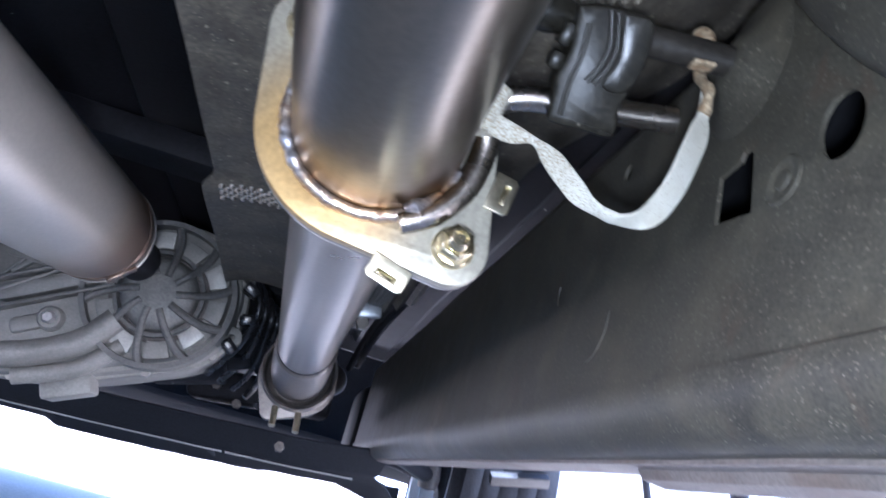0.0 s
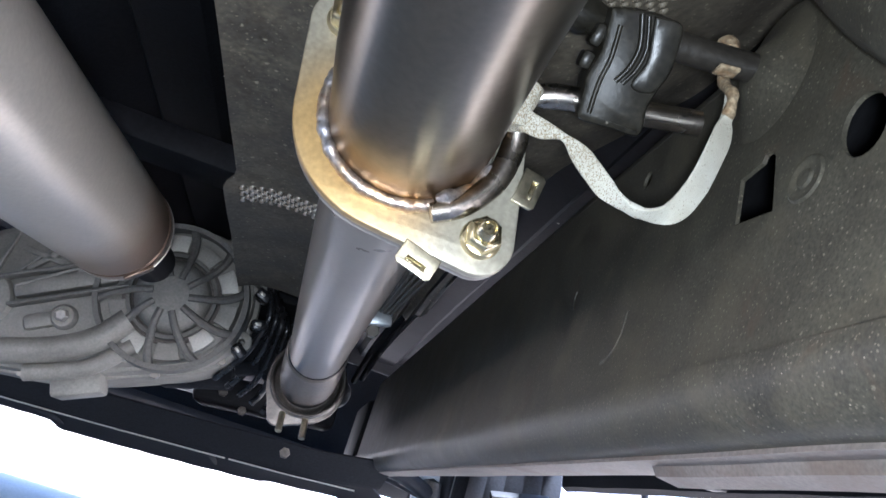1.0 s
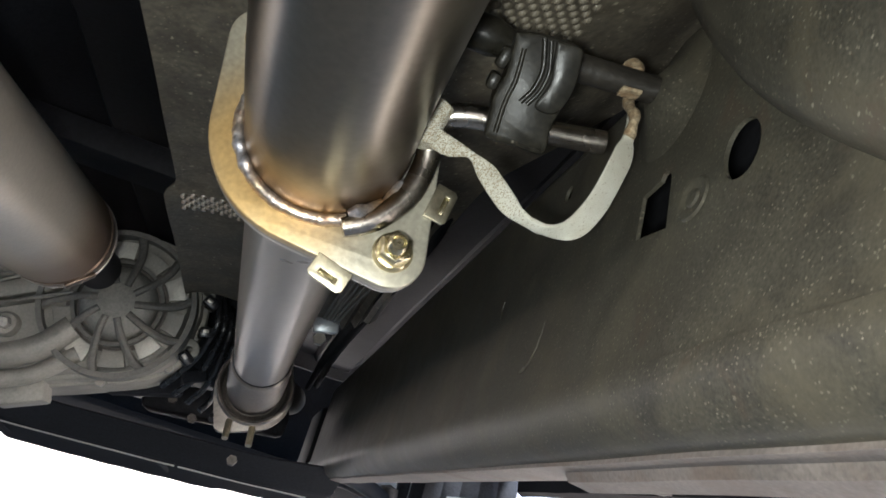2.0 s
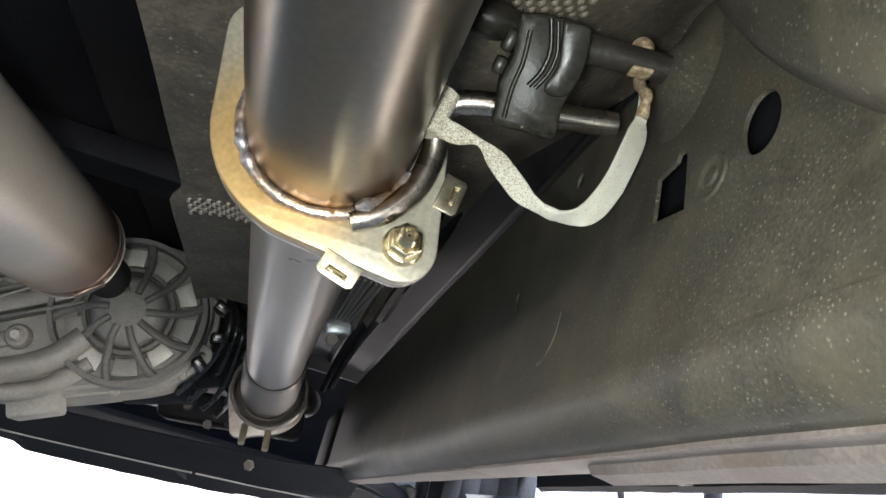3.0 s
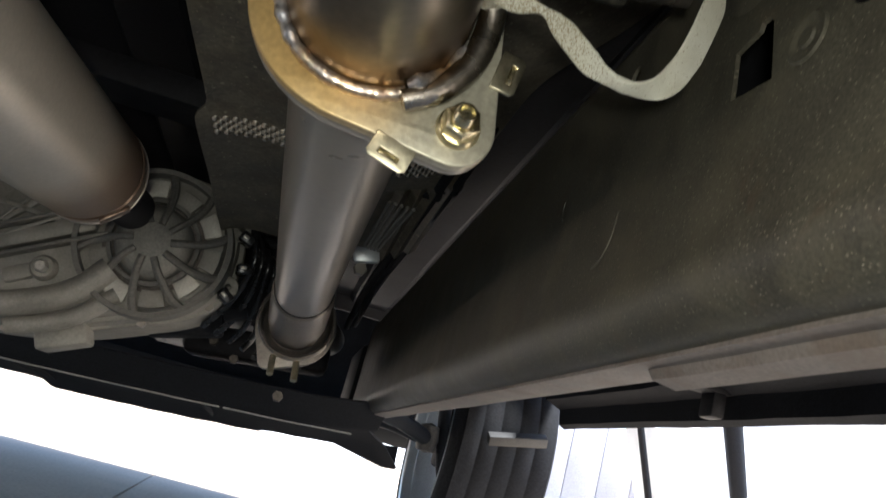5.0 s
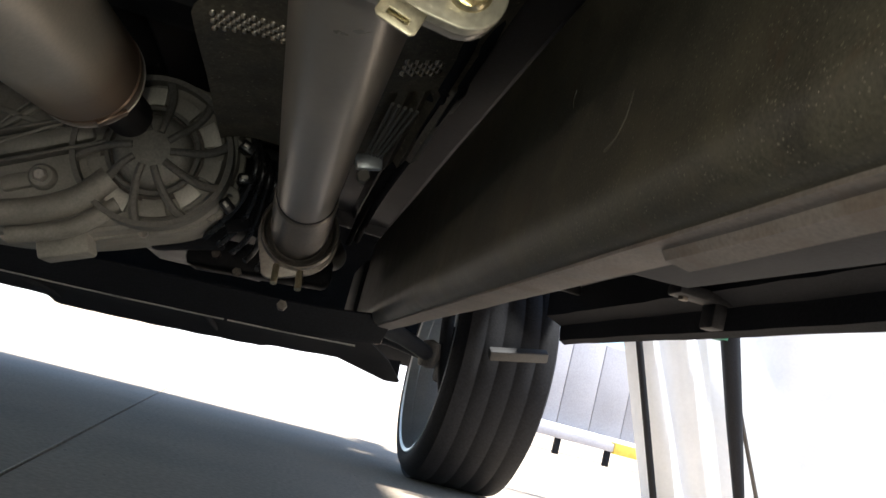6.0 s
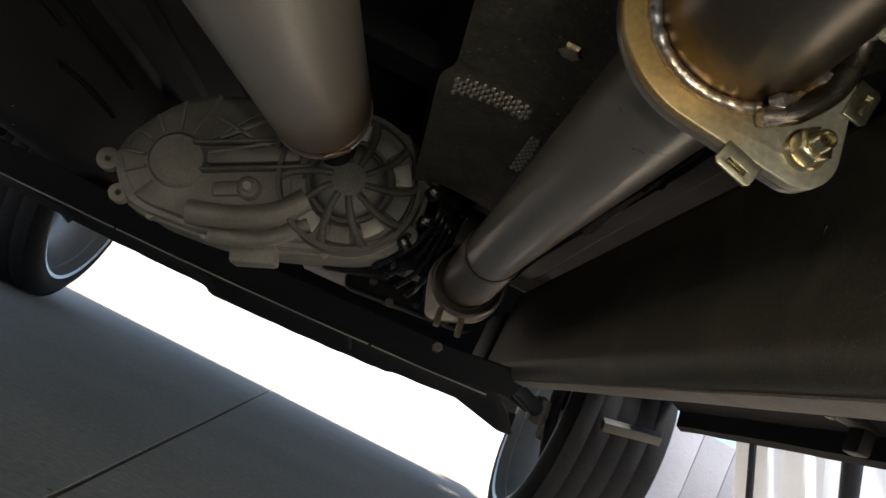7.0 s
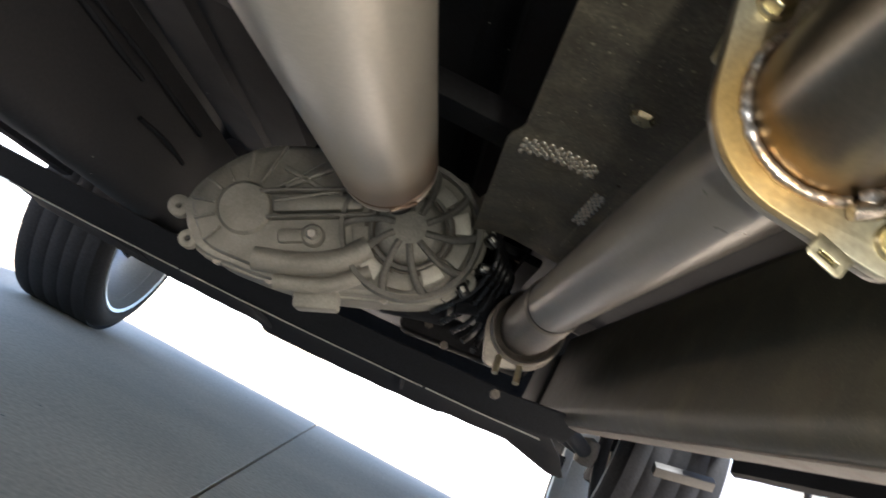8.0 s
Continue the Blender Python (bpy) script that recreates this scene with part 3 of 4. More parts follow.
def belly_shield():
    sh = thing("belly_shield", (-0.2, 1.8, 0.27), "black plastic belly shield, folded rear edge painted pale for caught light", "splash shield")
    c = -sh.location
    n = 130
    xs = [-0.95 + 1.39 * i / n for i in range(n + 1)]
    bm = bmesh.new()
    rows = []
    for x in xs:
        a, b = rear_edge(x), front_edge(x)
        slim = min(x, 0.20 + (x - 0.20) * 0.5)
        rows.append([bm.verts.new(Vector((slim + (x - slim) * min(max((y - 1.70) / 0.3, 0.0), 1.0), y, z)) + c) for y, z in ((1.44, a + 0.045), (1.535, a + 0.008), (1.550, a + 0.003), (1.70, a + 0.010 + 0.002 * math.sin(x * 11)), (1.86, (a + b) / 2 + 0.012), (2.02, b + 0.004), (2.045, b), (2.055, b + 0.004), (2.075, b + 0.05))])
    for p, q in zip(rows, rows[1:]):
        for k in range(8):
            bm.faces.new((p[k], p[k + 1], q[k + 1], q[k]))
    pan = part("pan", solid(bm, 0.003), PLASTIC, sh)
    # rear-edge hem, painted pale for the grazing light it catches, with small gaps
    for x0, x1 in ((-0.90, -0.415), (-0.41, 0.06), (0.066, 0.28)):
        pts = [Vector((x0 + (x1 - x0) * k / 20, 1.548, rear_edge(x0 + (x1 - x0) * k / 20) + 0.0015)) + c for k in range(21)]
        part("hem", tube(pts, [0.0010 + 0.0007 * (0.5 + 0.5 * noise.noise((p.x * 9, 1, 2))) for p in pts], 8), ALU, pan, "folded edge painted pale for the light it catches")
    for x, y in ((-0.70, 1.62), (-0.40, 1.63), (-0.12, 1.62), (0.16, 1.63)):
        part("push_rivet", lathe([(0.0005, -0.003), (0.008, -0.002), (0.010, 0.002), (0.0005, 0.003)], 16, m=Matrix.Translation(Vector((x, y, rear_edge(x) + 0.003)) + c) @ pose(0, 0, 0, 90, 0, 0)), BLACK, pan)
    # stiffening swages under the pan
    for x in (-0.62, -0.30, 0.02):
        pts = [Vector((x, 1.60 + 0.36 * k / 8, rear_edge(x) + 0.008 + (front_edge(x) - rear_edge(x)) * k / 12)) + c for k in range(9)]
        part("swage", tube(pts, 0.006, 10), PLASTIC, pan)


belly_shield()


# ---------------------------------------------------------------- wheels
def wheel(at, mirror, steer, half, label):
    w = thing("front_wheel", at, label, "wheel", "front wheels")
    w.rotation_euler = (0, 0, radians(steer))
    s = -1 if mirror else 1
    # the wheel's own axis runs along x; lathe() turns about y
    ax = Matrix.Rotation(radians(-90 * s), 4, "Z")
    R, f = 0.375, half / 0.128
    prof = [(0.296, -half + 0.006), (0.304, -half - 0.003), (0.325, -half - 0.008), (0.343, -half - 0.002), (0.358, -half + 0.010), (0.368, -half + 0.026)]
    for k in range(5):
        y = f * (-0.092 + k * 0.046)
        prof += [(R - 0.0006, y - 0.0200 * f), (R, y), (R - 0.0006, y + 0.0200 * f), (R - 0.002, y + 0.0216 * f), (R - 0.002, y + 0.0244 * f)]
    prof += [(0.368, half - 0.026), (0.358, half - 0.010), (0.343, half + 0.002), (0.325, half + 0.008), (0.304, half + 0.003), (0.296, half - 0.006), (0.288, 0.0)]
    tyre = part("tyre", lathe(prof, 72, closed=True, m=ax), TYRE, w, "worn black ribbed tyre")
    prof = [(0.306, -half + 0.002), (0.302, -half - 0.006), (0.292, -half - 0.002), (0.284, -half + 0.02), (0.268, -half + 0.05), (0.262, 0.02), (0.264, 0.075), (0.278, 0.11), (0.294, half), (0.302, half), (0.294, half - 0.03), (0.274, 0.03), (0.277, -half + 0.03)]
    rim = part("rim", lathe(prof, 64, closed=True, m=ax), RIM, w, "silver alloy rim")
    for k in range(6):
        a = 2 * math.pi * k / 6
        bm = extrude([(-0.035, 0.05), (0.035, 0.05), (0.022, 0.15), (0.030, 0.265), (-0.030, 0.265), (-0.022, 0.15)], 0.03, 0.004, m=ax @ Matrix.Rotation(a, 4, "Y") @ pose(0, 0.06, 0))
        part("spoke", bm, RIM, rim)
    part("brake_disc", lathe([(0.07, 0.0), (0.150, 0.0), (0.153, 0.004), (0.153, 0.018), (0.150, 0.022), (0.07, 0.022)], 48, closed=True, m=ax), IRON, w)
    part("hub", lathe([(0.0005, -0.08), (0.035, -0.08), (0.045, -0.06), (0.05, -0.02), (0.075, 0.0), (0.078, 0.07), (0.06, 0.085), (0.0005, 0.085)], 32, m=ax), IRON, w)
    part("caliper", block((0.09, 0.11, 0.19), ax @ pose(-0.14, -0.03, 0.02) @ Matrix(), 0.016), BLACK, w)
    part("knuckle", tube(spline([ax @ Vector((0, -0.06, -0.13)), ax @ Vector((0.03, -0.10, -0.02)), ax @ Vector((0.02, -0.12, 0.14)), ax @ Vector((0.0, -0.11, 0.24))]), 0.020, 12), BLACK, w)
    return w


wheel((0.752, 2.66, 0.375), False, 0.5, 0.142, "front wheel with black tyre and silver rim")
wheel((-1.02, 2.66, 0.375), True, 3, 0.126, "front wheel with silver rim seen from inboard")


def suspension(side, x0, x1):
    arm = thing("control_arm", ((x0 + x1) / 2, 2.6, 0.32), "black lower suspension arm behind the front wheel", "suspension arm", "lower arms")
    c = -arm.location
    for y in (2.30, 2.85):
        part("leg", tube([Vector(p) + c for p in spline([(x0, y, 0.40), ((x0 + x1) / 2, (y + 2.6) / 2 + 0.02, 0.395), (x1, 2.62, 0.37)])], [0.026] * 8 + [0.024] * 8 + [0.022], 12), BLACK, arm)
    part("ball_joint", lathe([(0.0005, -0.04), (0.028, -0.035), (0.034, 0.0), (0.028, 0.04), (0.0005, 0.05)], 24, m=Matrix.Translation(Vector((x1, 2.62, 0.37)) + c) @ pose(0, 0, 0, 90, 0, 0)), IRON, arm)
    part("bush", lathe([(0.0005, -0.05), (0.04, -0.05), (0.044, 0.0), (0.04, 0.05), (0.0005, 0.05)], 24, m=Matrix.Translation(Vector((x0, 2.30, 0.40)) + c)), RUBBER, arm)


suspension(1, 0.36, 0.60)
suspension(-1, -0.55, -0.87)


# ---------------------------------------------------------------- exhaust
PC = Vector((0.150, 0.447, 0.431))   # centre of the flange joint


BOLTS = ((0.0410, -0.0382), (-0.0400, 0.0325))


def flange_outline(grow=0.0):
    pts = circle(0, 0, 0.0488 + grow, 64)
    for (x, z), r in zip(BOLTS, (0.0152, 0.0158)):
        pts += circle(x - math.copysign(0.0008, x), z, r + grow, 32)
    return hull(pts)


def bolt_set(parent, x, z):
    at = pose(x, 0, z)
    # threaded tail with its dished end
    prof = [(0.0005, -0.0176), (0.0020, -0.0176), (0.0027, -0.0192), (0.0034, -0.0192), (0.0039, -0.0184)]
    for k in range(6):
        prof += [(0.0036, -0.0180 + 0.0009 * k), (0.0040, -0.01755 + 0.0009 * k)]
    prof += [(0.0040, 0.016), (0.0005, 0.016)]
    bolt = part("bolt", lathe(prof, 20, m=at), ZINC, parent, "yellow zinc bolt")
    nut = [(0.0041, -0.0118), (0.0058, -0.0126), (0.0066, -0.0122), (0.0074, -0.0112), (0.0074, -0.0052), (0.0041, -0.0052)]
    part("nut", lathe(nut, 6, closed=True, m=at @ pose(0, 0, 0, 0, 18, 0)), ZINC, bolt)
    part("washer", lathe([(0.004, -0.0056), (0.0074, -0.0056), (0.0084, -0.0044), (0.0086, -0.003), (0.004, -0.003)], 28, closed=True, m=at), ZINC, bolt)
    part("bolt_head", hexagon(0.0088, 0.006, at @ pose(0, 0.010, 0)), ZINC, bolt)


def clip(parent, x, z, turn, y=-0.0040):
    """A folded spring clip that grips the flange edge: a slotted face with a bright tongue in the slot, and a web behind it."""
    m = pose(x, y, z, 90, 0, 0) @ Matrix.Rotation(radians(turn), 4, "Z")
    w, h = 0.0078, 0.0046
    slot = [(-0.0046, -0.0026), (0.0046, -0.0026), (0.0046, 0.0004), (-0.0046, 0.0004)]
    face = plate([(-w, -h + 0.0014), (-w + 0.0014, -h), (w - 0.0014, -h), (w, -h + 0.0014), (w, h), (-w, h)], [slot], 0.0014, 0.0004)
    face.transform(m @ pose(0, 0, 0, 4, 0, 0))
    c = part("clip", face, ZINC_PALE, parent, "slotted zinc spring clip")
    part("tongue", block((0.0084, 0.0026, 0.0010), m @ pose(0, -0.0011, -0.0010, -14, 0, 0), 0.0003), ZINC, c)
    part("web", block((w * 1.9, 0.0014, 0.0085), m @ pose(0, h - 0.0014, -0.0052), 0.0004), ZINC_PALE, c)


def exhaust():
    ex = thing("exhaust_pipe", PC, "heat-tinted stainless exhaust pipe bolted at a two-bolt flange", "exhaust pipe")
    # towards the back
    back = [(0, 0.001, 0), (0, -0.02, 0.0010), (-0.001, -0.06, 0.003), (-0.001, -0.16, 0.009), (0.0, -0.30, 0.02), (0.002, -0.50, 0.038), (0.004, -0.75, 0.06)]
    bm = tube(spline(back, 6), 0.0350, 64, caps=False)
    part("rear_pipe", solid(bm, 0.0016), NEAR_PIPE, ex, "dark polished rear pipe with gold heat tint")
    # the flange pair
    hole = circle(0, 0, 0.0372, 48)
    bolts = [circle(x, z, 0.0046, 20) for x, z in BOLTS]
    m = pose(0, 0, 0, 90, 0, 0)
    bm = plate(flange_outline(-0.0008), [hole, *bolts], 0.0058, 0.0008)
    bm.transform(m)
    fl = part("flange", bm, ALL_FLANGE, ex, "pale zinc flange plate gilded by welding heat")
    bm = plate(flange_outline(-0.0014), [circle(0, 0, 0.030, 48), *bolts], 0.0054, 0.0008)
    bm.transform(pose(0, 0.0064, 0, 90, 0, 0))
    part("mating_flange", bm, FAR_PIPE, ex)
    # weld bead, rippled, with a gap where the hanger rod starts
    pts, rs = [], []
    for k in range(150):
        a = radians(95 + 205 * k / 149)
        rr = 0.0368 + 0.0004 * noise.noise((k * 0.3, 0, 0))
        pts.append((rr * math.cos(a), -0.0042, rr * math.sin(a)))
        rs.append(0.0027 + 0.00012 * math.sin(k * 3.0) + 0.0007 * noise.noise((k * 0.2, 5, 0)))
    part("weld_bead", tube(pts, rs, 10), WELD, ex, "bright rippled weld bead with blue and gold tint")
    pts = [(0.0372 * math.cos(a), -0.010 - 0.003 * math.sin(k), 0.0372 * math.sin(a)) for k, a in enumerate(radians(302 + 5 * i) for i in range(9))]
    part("hanger_weld", tube(pts, [0.0028 + 0.0009 * math.sin(k * 2.1) for k in range(9)], 10), WELD, ex)
    for x, z in BOLTS:
        bolt_set(fl, x, z)
    clip(ex, 0.0195, -0.0560, -16)
    clip(ex, 0.0540, -0.0110, 82)
    clip(ex, -0.0465, 0.0130, 268, 0.0125)
    # forward pipe, collar and joint
    fwd = [Vector((0, 0.008, -0.002)), Vector((-0.001, 0.10, -0.004)), Vector((-0.004, 0.35, -0.009)), Vector((-0.006, 0.60, -0.0145))]
    part("front_pipe", tube(spline(fwd, 6), [0.0315 - 0.0014 * k / 18 for k in range(19)], 56), FAR_PIPE, ex, "grey steel front pipe")
    col = pose(-0.0055, 0.562, -0.0135, -3.9)
    prof = [(0.0290, 0.000), (0.0316, -0.003), (0.0330, -0.001), (0.0336, 0.004), (0.0345, 0.060), (0.0356, 0.140), (0.0348, 0.146), (0.0338, 0.18)]
    joint = part("slip_joint", lathe(prof, 56, m=col), COLLAR, ex, "smooth slip joint over the pipe end")
    part("seam_ring", lathe([(0.0304, -0.0065), (0.0314, -0.0055), (0.0314, -0.0025), (0.0304, -0.0020)], 56, closed=True, m=col), BLACK, joint)
    cup = [(0.0350, 0.186), (0.0405, 0.182), (0.0428, 0.166), (0.0440, 0.160), (0.0466, 0.158), (0.0486, 0.161), (0.0482, 0.172), (0.0450, 0.197), (0.038, 0.210), (0.0005, 0.215)]
    part("flared_cup", lathe(cup, 56, m=col), COLLAR, joint, "flared joint cup with a rolled rim")
    col = col @ pose(0, 0.085, 0)
    bm = plate(hull(circle(0, 0, 0.05, 40) + circle(0.0, -0.055, 0.011, 20) + circle(0, 0.055, 0.011, 20)), [circle(0, 0, 0.03, 30)], 0.009, 0.001)
    bm.transform(col @ pose(0, 0.118, 0, 90, 24, 0))
    part("joint_flange", bm, COLLAR, joint)
    for dx in (-0.016, 0.014):
        part("stud", tube([col @ Vector((dx, 0.10, -0.046)), col @ Vector((dx + 0.003, 0.090, -0.070))], 0.0042, 12), ZINC_PALE, joint)
    part("stud_nut", hexagon(0.007, 0.012, col @ pose(0.004, 0.13, -0.088)), IRON, joint)
    part("intermediate_pipe", tube(spline([(-0.006, 0.76, -0.030), (0.0, 0.95, -0.022), (0.03, 1.15, 0.02), (0.06, 1.5, 0.06)], 6), 0.034, 32), IRON, ex)
    # hanger rod: hugs the pipe, then turns out through the rubber
    rod = [(0.018, -0.0095, -0.0378), (0.0295, -0.0105, -0.0300), (0.0385, -0.012, -0.016), (0.0410, -0.014, 0.0), (0.0395, -0.018, 0.011), (0.0420, -0.022, 0.0185), (0.052, -0.025, 0.0222), (0.075, -0.027, 0.0255), (0.1085, -0.029, 0.0315)]
    part("hanger_rod", tube(spline(rod, 7), [0.0041 + 0.0011 * min(1.0, k / 14) for k in range(57)], 20), ROD, ex, "bent bare steel hanger rod welded to the pipe")
    return ex


exhaust()


def hanger():
    h = thing("rubber_hanger", (0.224, 0.415, 0.472), "black rubber exhaust isolator on two rods", "exhaust hanger")
    c = -h.location
    def round_off(out, n=4):
        return [(p.x, p.y) for p in spline([Vector((x, z, 0)) for x, z in out + out[:1]], n)[:-1]]
    # the block leans: its broad face looks down and back
    back = Vector((0.0996, 0.8170, 0.5679))
    up = Vector((0.0, -0.5708, 0.8211))
    side = back.cross(up) * -1 if back.cross(up).x < 0 else back.cross(up)
    at = Vector((0.2231, 0.3967, 0.4637)) + c
    B = Matrix(((side.x, back.x, up.x, at.x), (side.y, back.y, up.y, at.y), (side.z, back.z, up.z, at.z), (0, 0, 0, 1)))
    out = [(-0.0192, 0.0148), (-0.0089, 0.0180), (0.0066, 0.0186), (0.0092, 0.0140), (0.0104, 0.0071), (0.0112, 0.0010), (0.0093, -0.0087), (0.0087, -0.0152), (0.0103, -0.0225), (0.0085, -0.0262), (-0.0020, -0.0268), (-0.0140, -0.0278), (-0.0162, -0.0235), (-0.0170, -0.0170), (-0.0180, -0.0110), (-0.0168, -0.0021), (-0.0175, 0.0048)]
    body = part("rubber_block", extrude(round_off(out), 0.034, 0.0022, m=B), SCUFF, h, "scuffed rubber block")
    # raised band that wraps the upper rod, with ridges beside it
    band = [(-0.0030, 0.0172), (0.0066, 0.0182), (0.0092, 0.0132), (0.0106, 0.0020), (0.0088, -0.0070), (0.0040, -0.0100), (-0.0012, -0.0085), (0.0008, 0.0010), (-0.0012, 0.0095)]
    part("band", extrude(round_off(band), 0.012, 0.0012, m=B @ pose(0, -0.0016, 0)), RUBBER, body)
    for dx, r in ((-0.0035, 0.0009), (-0.0062, 0.0011)):
        ridge = [B @ Vector((dx + u, -0.0004, z)) for u, z in ((-0.0015, 0.0165), (0.0005, 0.0115), (0.0026, 0.0045), (0.0020, -0.0030), (-0.0008, -0.0095))]
        part("rib", tube(spline(ridge, 5), r, 10), RUBBER, body)
    fold = [B @ Vector((x, -0.0002, z)) for x, z in ((-0.0135, 0.010), (-0.0120, -0.002), (-0.0125, -0.012), (-0.0115, -0.024))]
    part("rib", tube(spline(fold, 5), 0.0010, 10), SCUFF, body)
    part("lip", block((0.005, 0.020, 0.009), B @ pose(-0.0192, 0.012, 0.004, 0, 10, 0), 0.0016), RUBBER, body)
    part("lip", block((0.005, 0.020, 0.007), B @ pose(-0.0198, 0.012, -0.006, 0, 4, 0), 0.0016), RUBBER, body)
    upper = [Vector(p) + c for p in ((0.186, 0.410, 0.4835), (0.215, 0.410, 0.4850), (0.245, 0.411, 0.4885), (0.2735, 0.412, 0.4925))]
    part("frame_rod", tube(spline(upper, 5), 0.0062, 20), PAINTROD, h, "black painted frame rod")
    part("rod_cap", lathe([(0.0005, -0.011), (0.005, -0.0105), (0.0078, -0.007), (0.0084, 0.004), (0.007, 0.009), (0.0062, 0.012), (0.0005, 0.012)], 24, m=Matrix.Translation(Vector((0.194, 0.408, 0.4832)) + c) @ pose(0, 0, 0, 0, 0, -90)), RUBBER, h)
    return h


hanger()


def ground_strap():
    s = thing("earth_strap", (0.235, 0.415, 0.43), "flat braided earth strap, pale grey with rust freckles", "earth strap")
    c = -s.location
    path = spline([Vector(p) + c for p in ((0.1862, 0.424, 0.447), (0.1885, 0.421, 0.4385), (0.196, 0.418, 0.4345), (0.2055, 0.416, 0.4335), (0.2130, 0.413, 0.4275), (0.2190, 0.411, 0.4215), (0.2280, 0.409, 0.4140), (0.2400, 0.407, 0.4105), (0.2510, 0.406, 0.4150), (0.2580, 0.406, 0.4280), (0.2630, 0.407, 0.4470), (0.2650, 0.408, 0.4580), (0.2650, 0.4085, 0.4680), (0.2648, 0.409, 0.4740))], 8)
    n = len(path)
    bm = bmesh.new()
    rings = []
    for i, p in enumerate(path):
        t = i / (n - 1)
        d = (path[min(i + 1, n - 1)] - path[max(i - 1, 0)]).normalized()
        across = Vector((d.z, 0.40 + 4.5 * math.exp(-((t - 0.52) / 0.055) ** 2), -d.x)).normalized()
        across = (across - d * across.dot(d)).normalized()
        normal = d.cross(across)
        w = (0.0042 + 0.0012 / (1 + math.exp(-(t - 0.6) * 25))) * (1 - 0.62 * math.exp(-((t - 0.235) / 0.05) ** 2)) * (1 - 0.66 / (1 + math.exp(-(t - 0.865) * 60))) * (1 - 0.35 * math.exp(-((t - 0.52) / 0.05) ** 2))
        th = 0.0008 if w > 0.003 else 0.0014
        ring = []
        for k in range(14):
            a = 2 * math.pi * k / 14
            ca, sa = math.cos(a), math.sin(a)
            ca, sa = math.copysign(abs(ca) ** 0.75, ca), math.copysign(abs(sa) ** 0.35, sa)
            ring.append(bm.verts.new(p + across * (w * ca + 0.0003 * noise.noise((i, k, 0))) + normal * (th * sa + 0.0003 * noise.noise((i * 0.5, k, 9)))))
        rings.append(ring)
    for a, b in zip(rings, rings[1:]):
        for k in range(14):
            bm.faces.new((a[k], a[(k + 1) % 14], b[(k + 1) % 14], b[k]))
    bm.faces.new(rings[0][::-1])
    bm.faces.new(rings[-1])
    part("braid", bm, BRAID, s)
    part("rod_ferrule", tube(spline([Vector((0.1875, 0.4235, 0.4335)) + c, Vector((0.1865, 0.4225, 0.442)) + c, Vector((0.1895, 0.420, 0.4525)) + c], 5), [0.0050, 0.0056, 0.0058, 0.0057, 0.0055, 0.0056, 0.0058, 0.0057, 0.0055, 0.0053, 0.005], 16), BRAID, s, "crimped end wrapped round the rod")
    part("clamp", block((0.009, 0.007, 0.0016), Matrix.Translation(Vector((0.2610, 0.4085, 0.4838)) + c) @ pose(0, 0, 0, 0, -8, 0), 0.0005), RUST, s, "thin rusty clamp leaf under the frame rod")
    tail = [Vector(p) + c for p in ((0.2650, 0.4075, 0.4630), (0.2652, 0.4072, 0.4730), (0.2650, 0.4170, 0.4840), (0.2640, 0.4205, 0.4950), (0.2636, 0.4190, 0.5005))]
    part("rusty_tail", tube(spline(tail, 4), [0.0024 + 0.0004 * math.sin(k * 1.7) for k in range(17)], 12), RUST, s, "rust-stained tail of the strap")
    part("clamp_screw", lathe([(0.0005, -0.004), (0.0040, -0.0036), (0.0050, -0.0005), (0.0046, 0.0025), (0.0005, 0.0040)], 14, m=Matrix.Translation(Vector((0.2634, 0.4175, 0.5020)) + c) @ pose(0, 0, 0, 60, 0, 20)), RUST, s)


ground_strap()


# ---------------------------------------------------------------- driveshaft
def driveshaft(a, b, r):
    """a: the joint end, b: a point far back on the axis."""
    d = thing("driveshaft", a, "satin aluminium driveshaft running to the transfer case", "driveshaft")
    way = (Vector(b) - Vector(a)).normalized()
    m = way.to_track_quat("Y", "Z").to_matrix().to_4x4()
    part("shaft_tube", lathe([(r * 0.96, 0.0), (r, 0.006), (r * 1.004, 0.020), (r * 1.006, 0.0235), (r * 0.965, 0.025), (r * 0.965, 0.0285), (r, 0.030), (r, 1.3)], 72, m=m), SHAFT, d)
    part("weld_ring", lathe([(r * 0.97, -0.001), (r * 1.0, -0.001), (r * 1.012, 0.001), (r * 1.012, 0.0025), (r * 0.995, 0.0035)], 72, m=m), ALU, d, "pale weld ring near the joint")
    part("end_cone", lathe([(r * 0.985, 0.0), (r * 0.95, -0.005), (r * 0.80, -0.004), (r * 0.76, -0.001), (r * 0.745, -0.024), (r * 0.70, -0.026), (r * 0.50, -0.020), (r * 0.50, -0.20)], 64, m=m), BLACK, d)
    part("end_cap", lathe([(r * 0.735, -0.0235), (r * 0.775, -0.0230), (r * 0.795, -0.0255), (r * 0.775, -0.0285), (r * 0.735, -0.0285)], 56, closed=True, m=m), ALU, d)
    part("balance_weight", block((0.030, 0.013, 0.0035), m @ Matrix.Rotation(radians(46), 4, "Y") @ pose(0.0, 0.017, -r - 0.0008, 0, 0, 10), 0.001), SHAFT, d)
    return d


driveshaft((-0.0858, 0.97, 0.4640), (-0.083, 0.6, 0.4302), 0.0530)


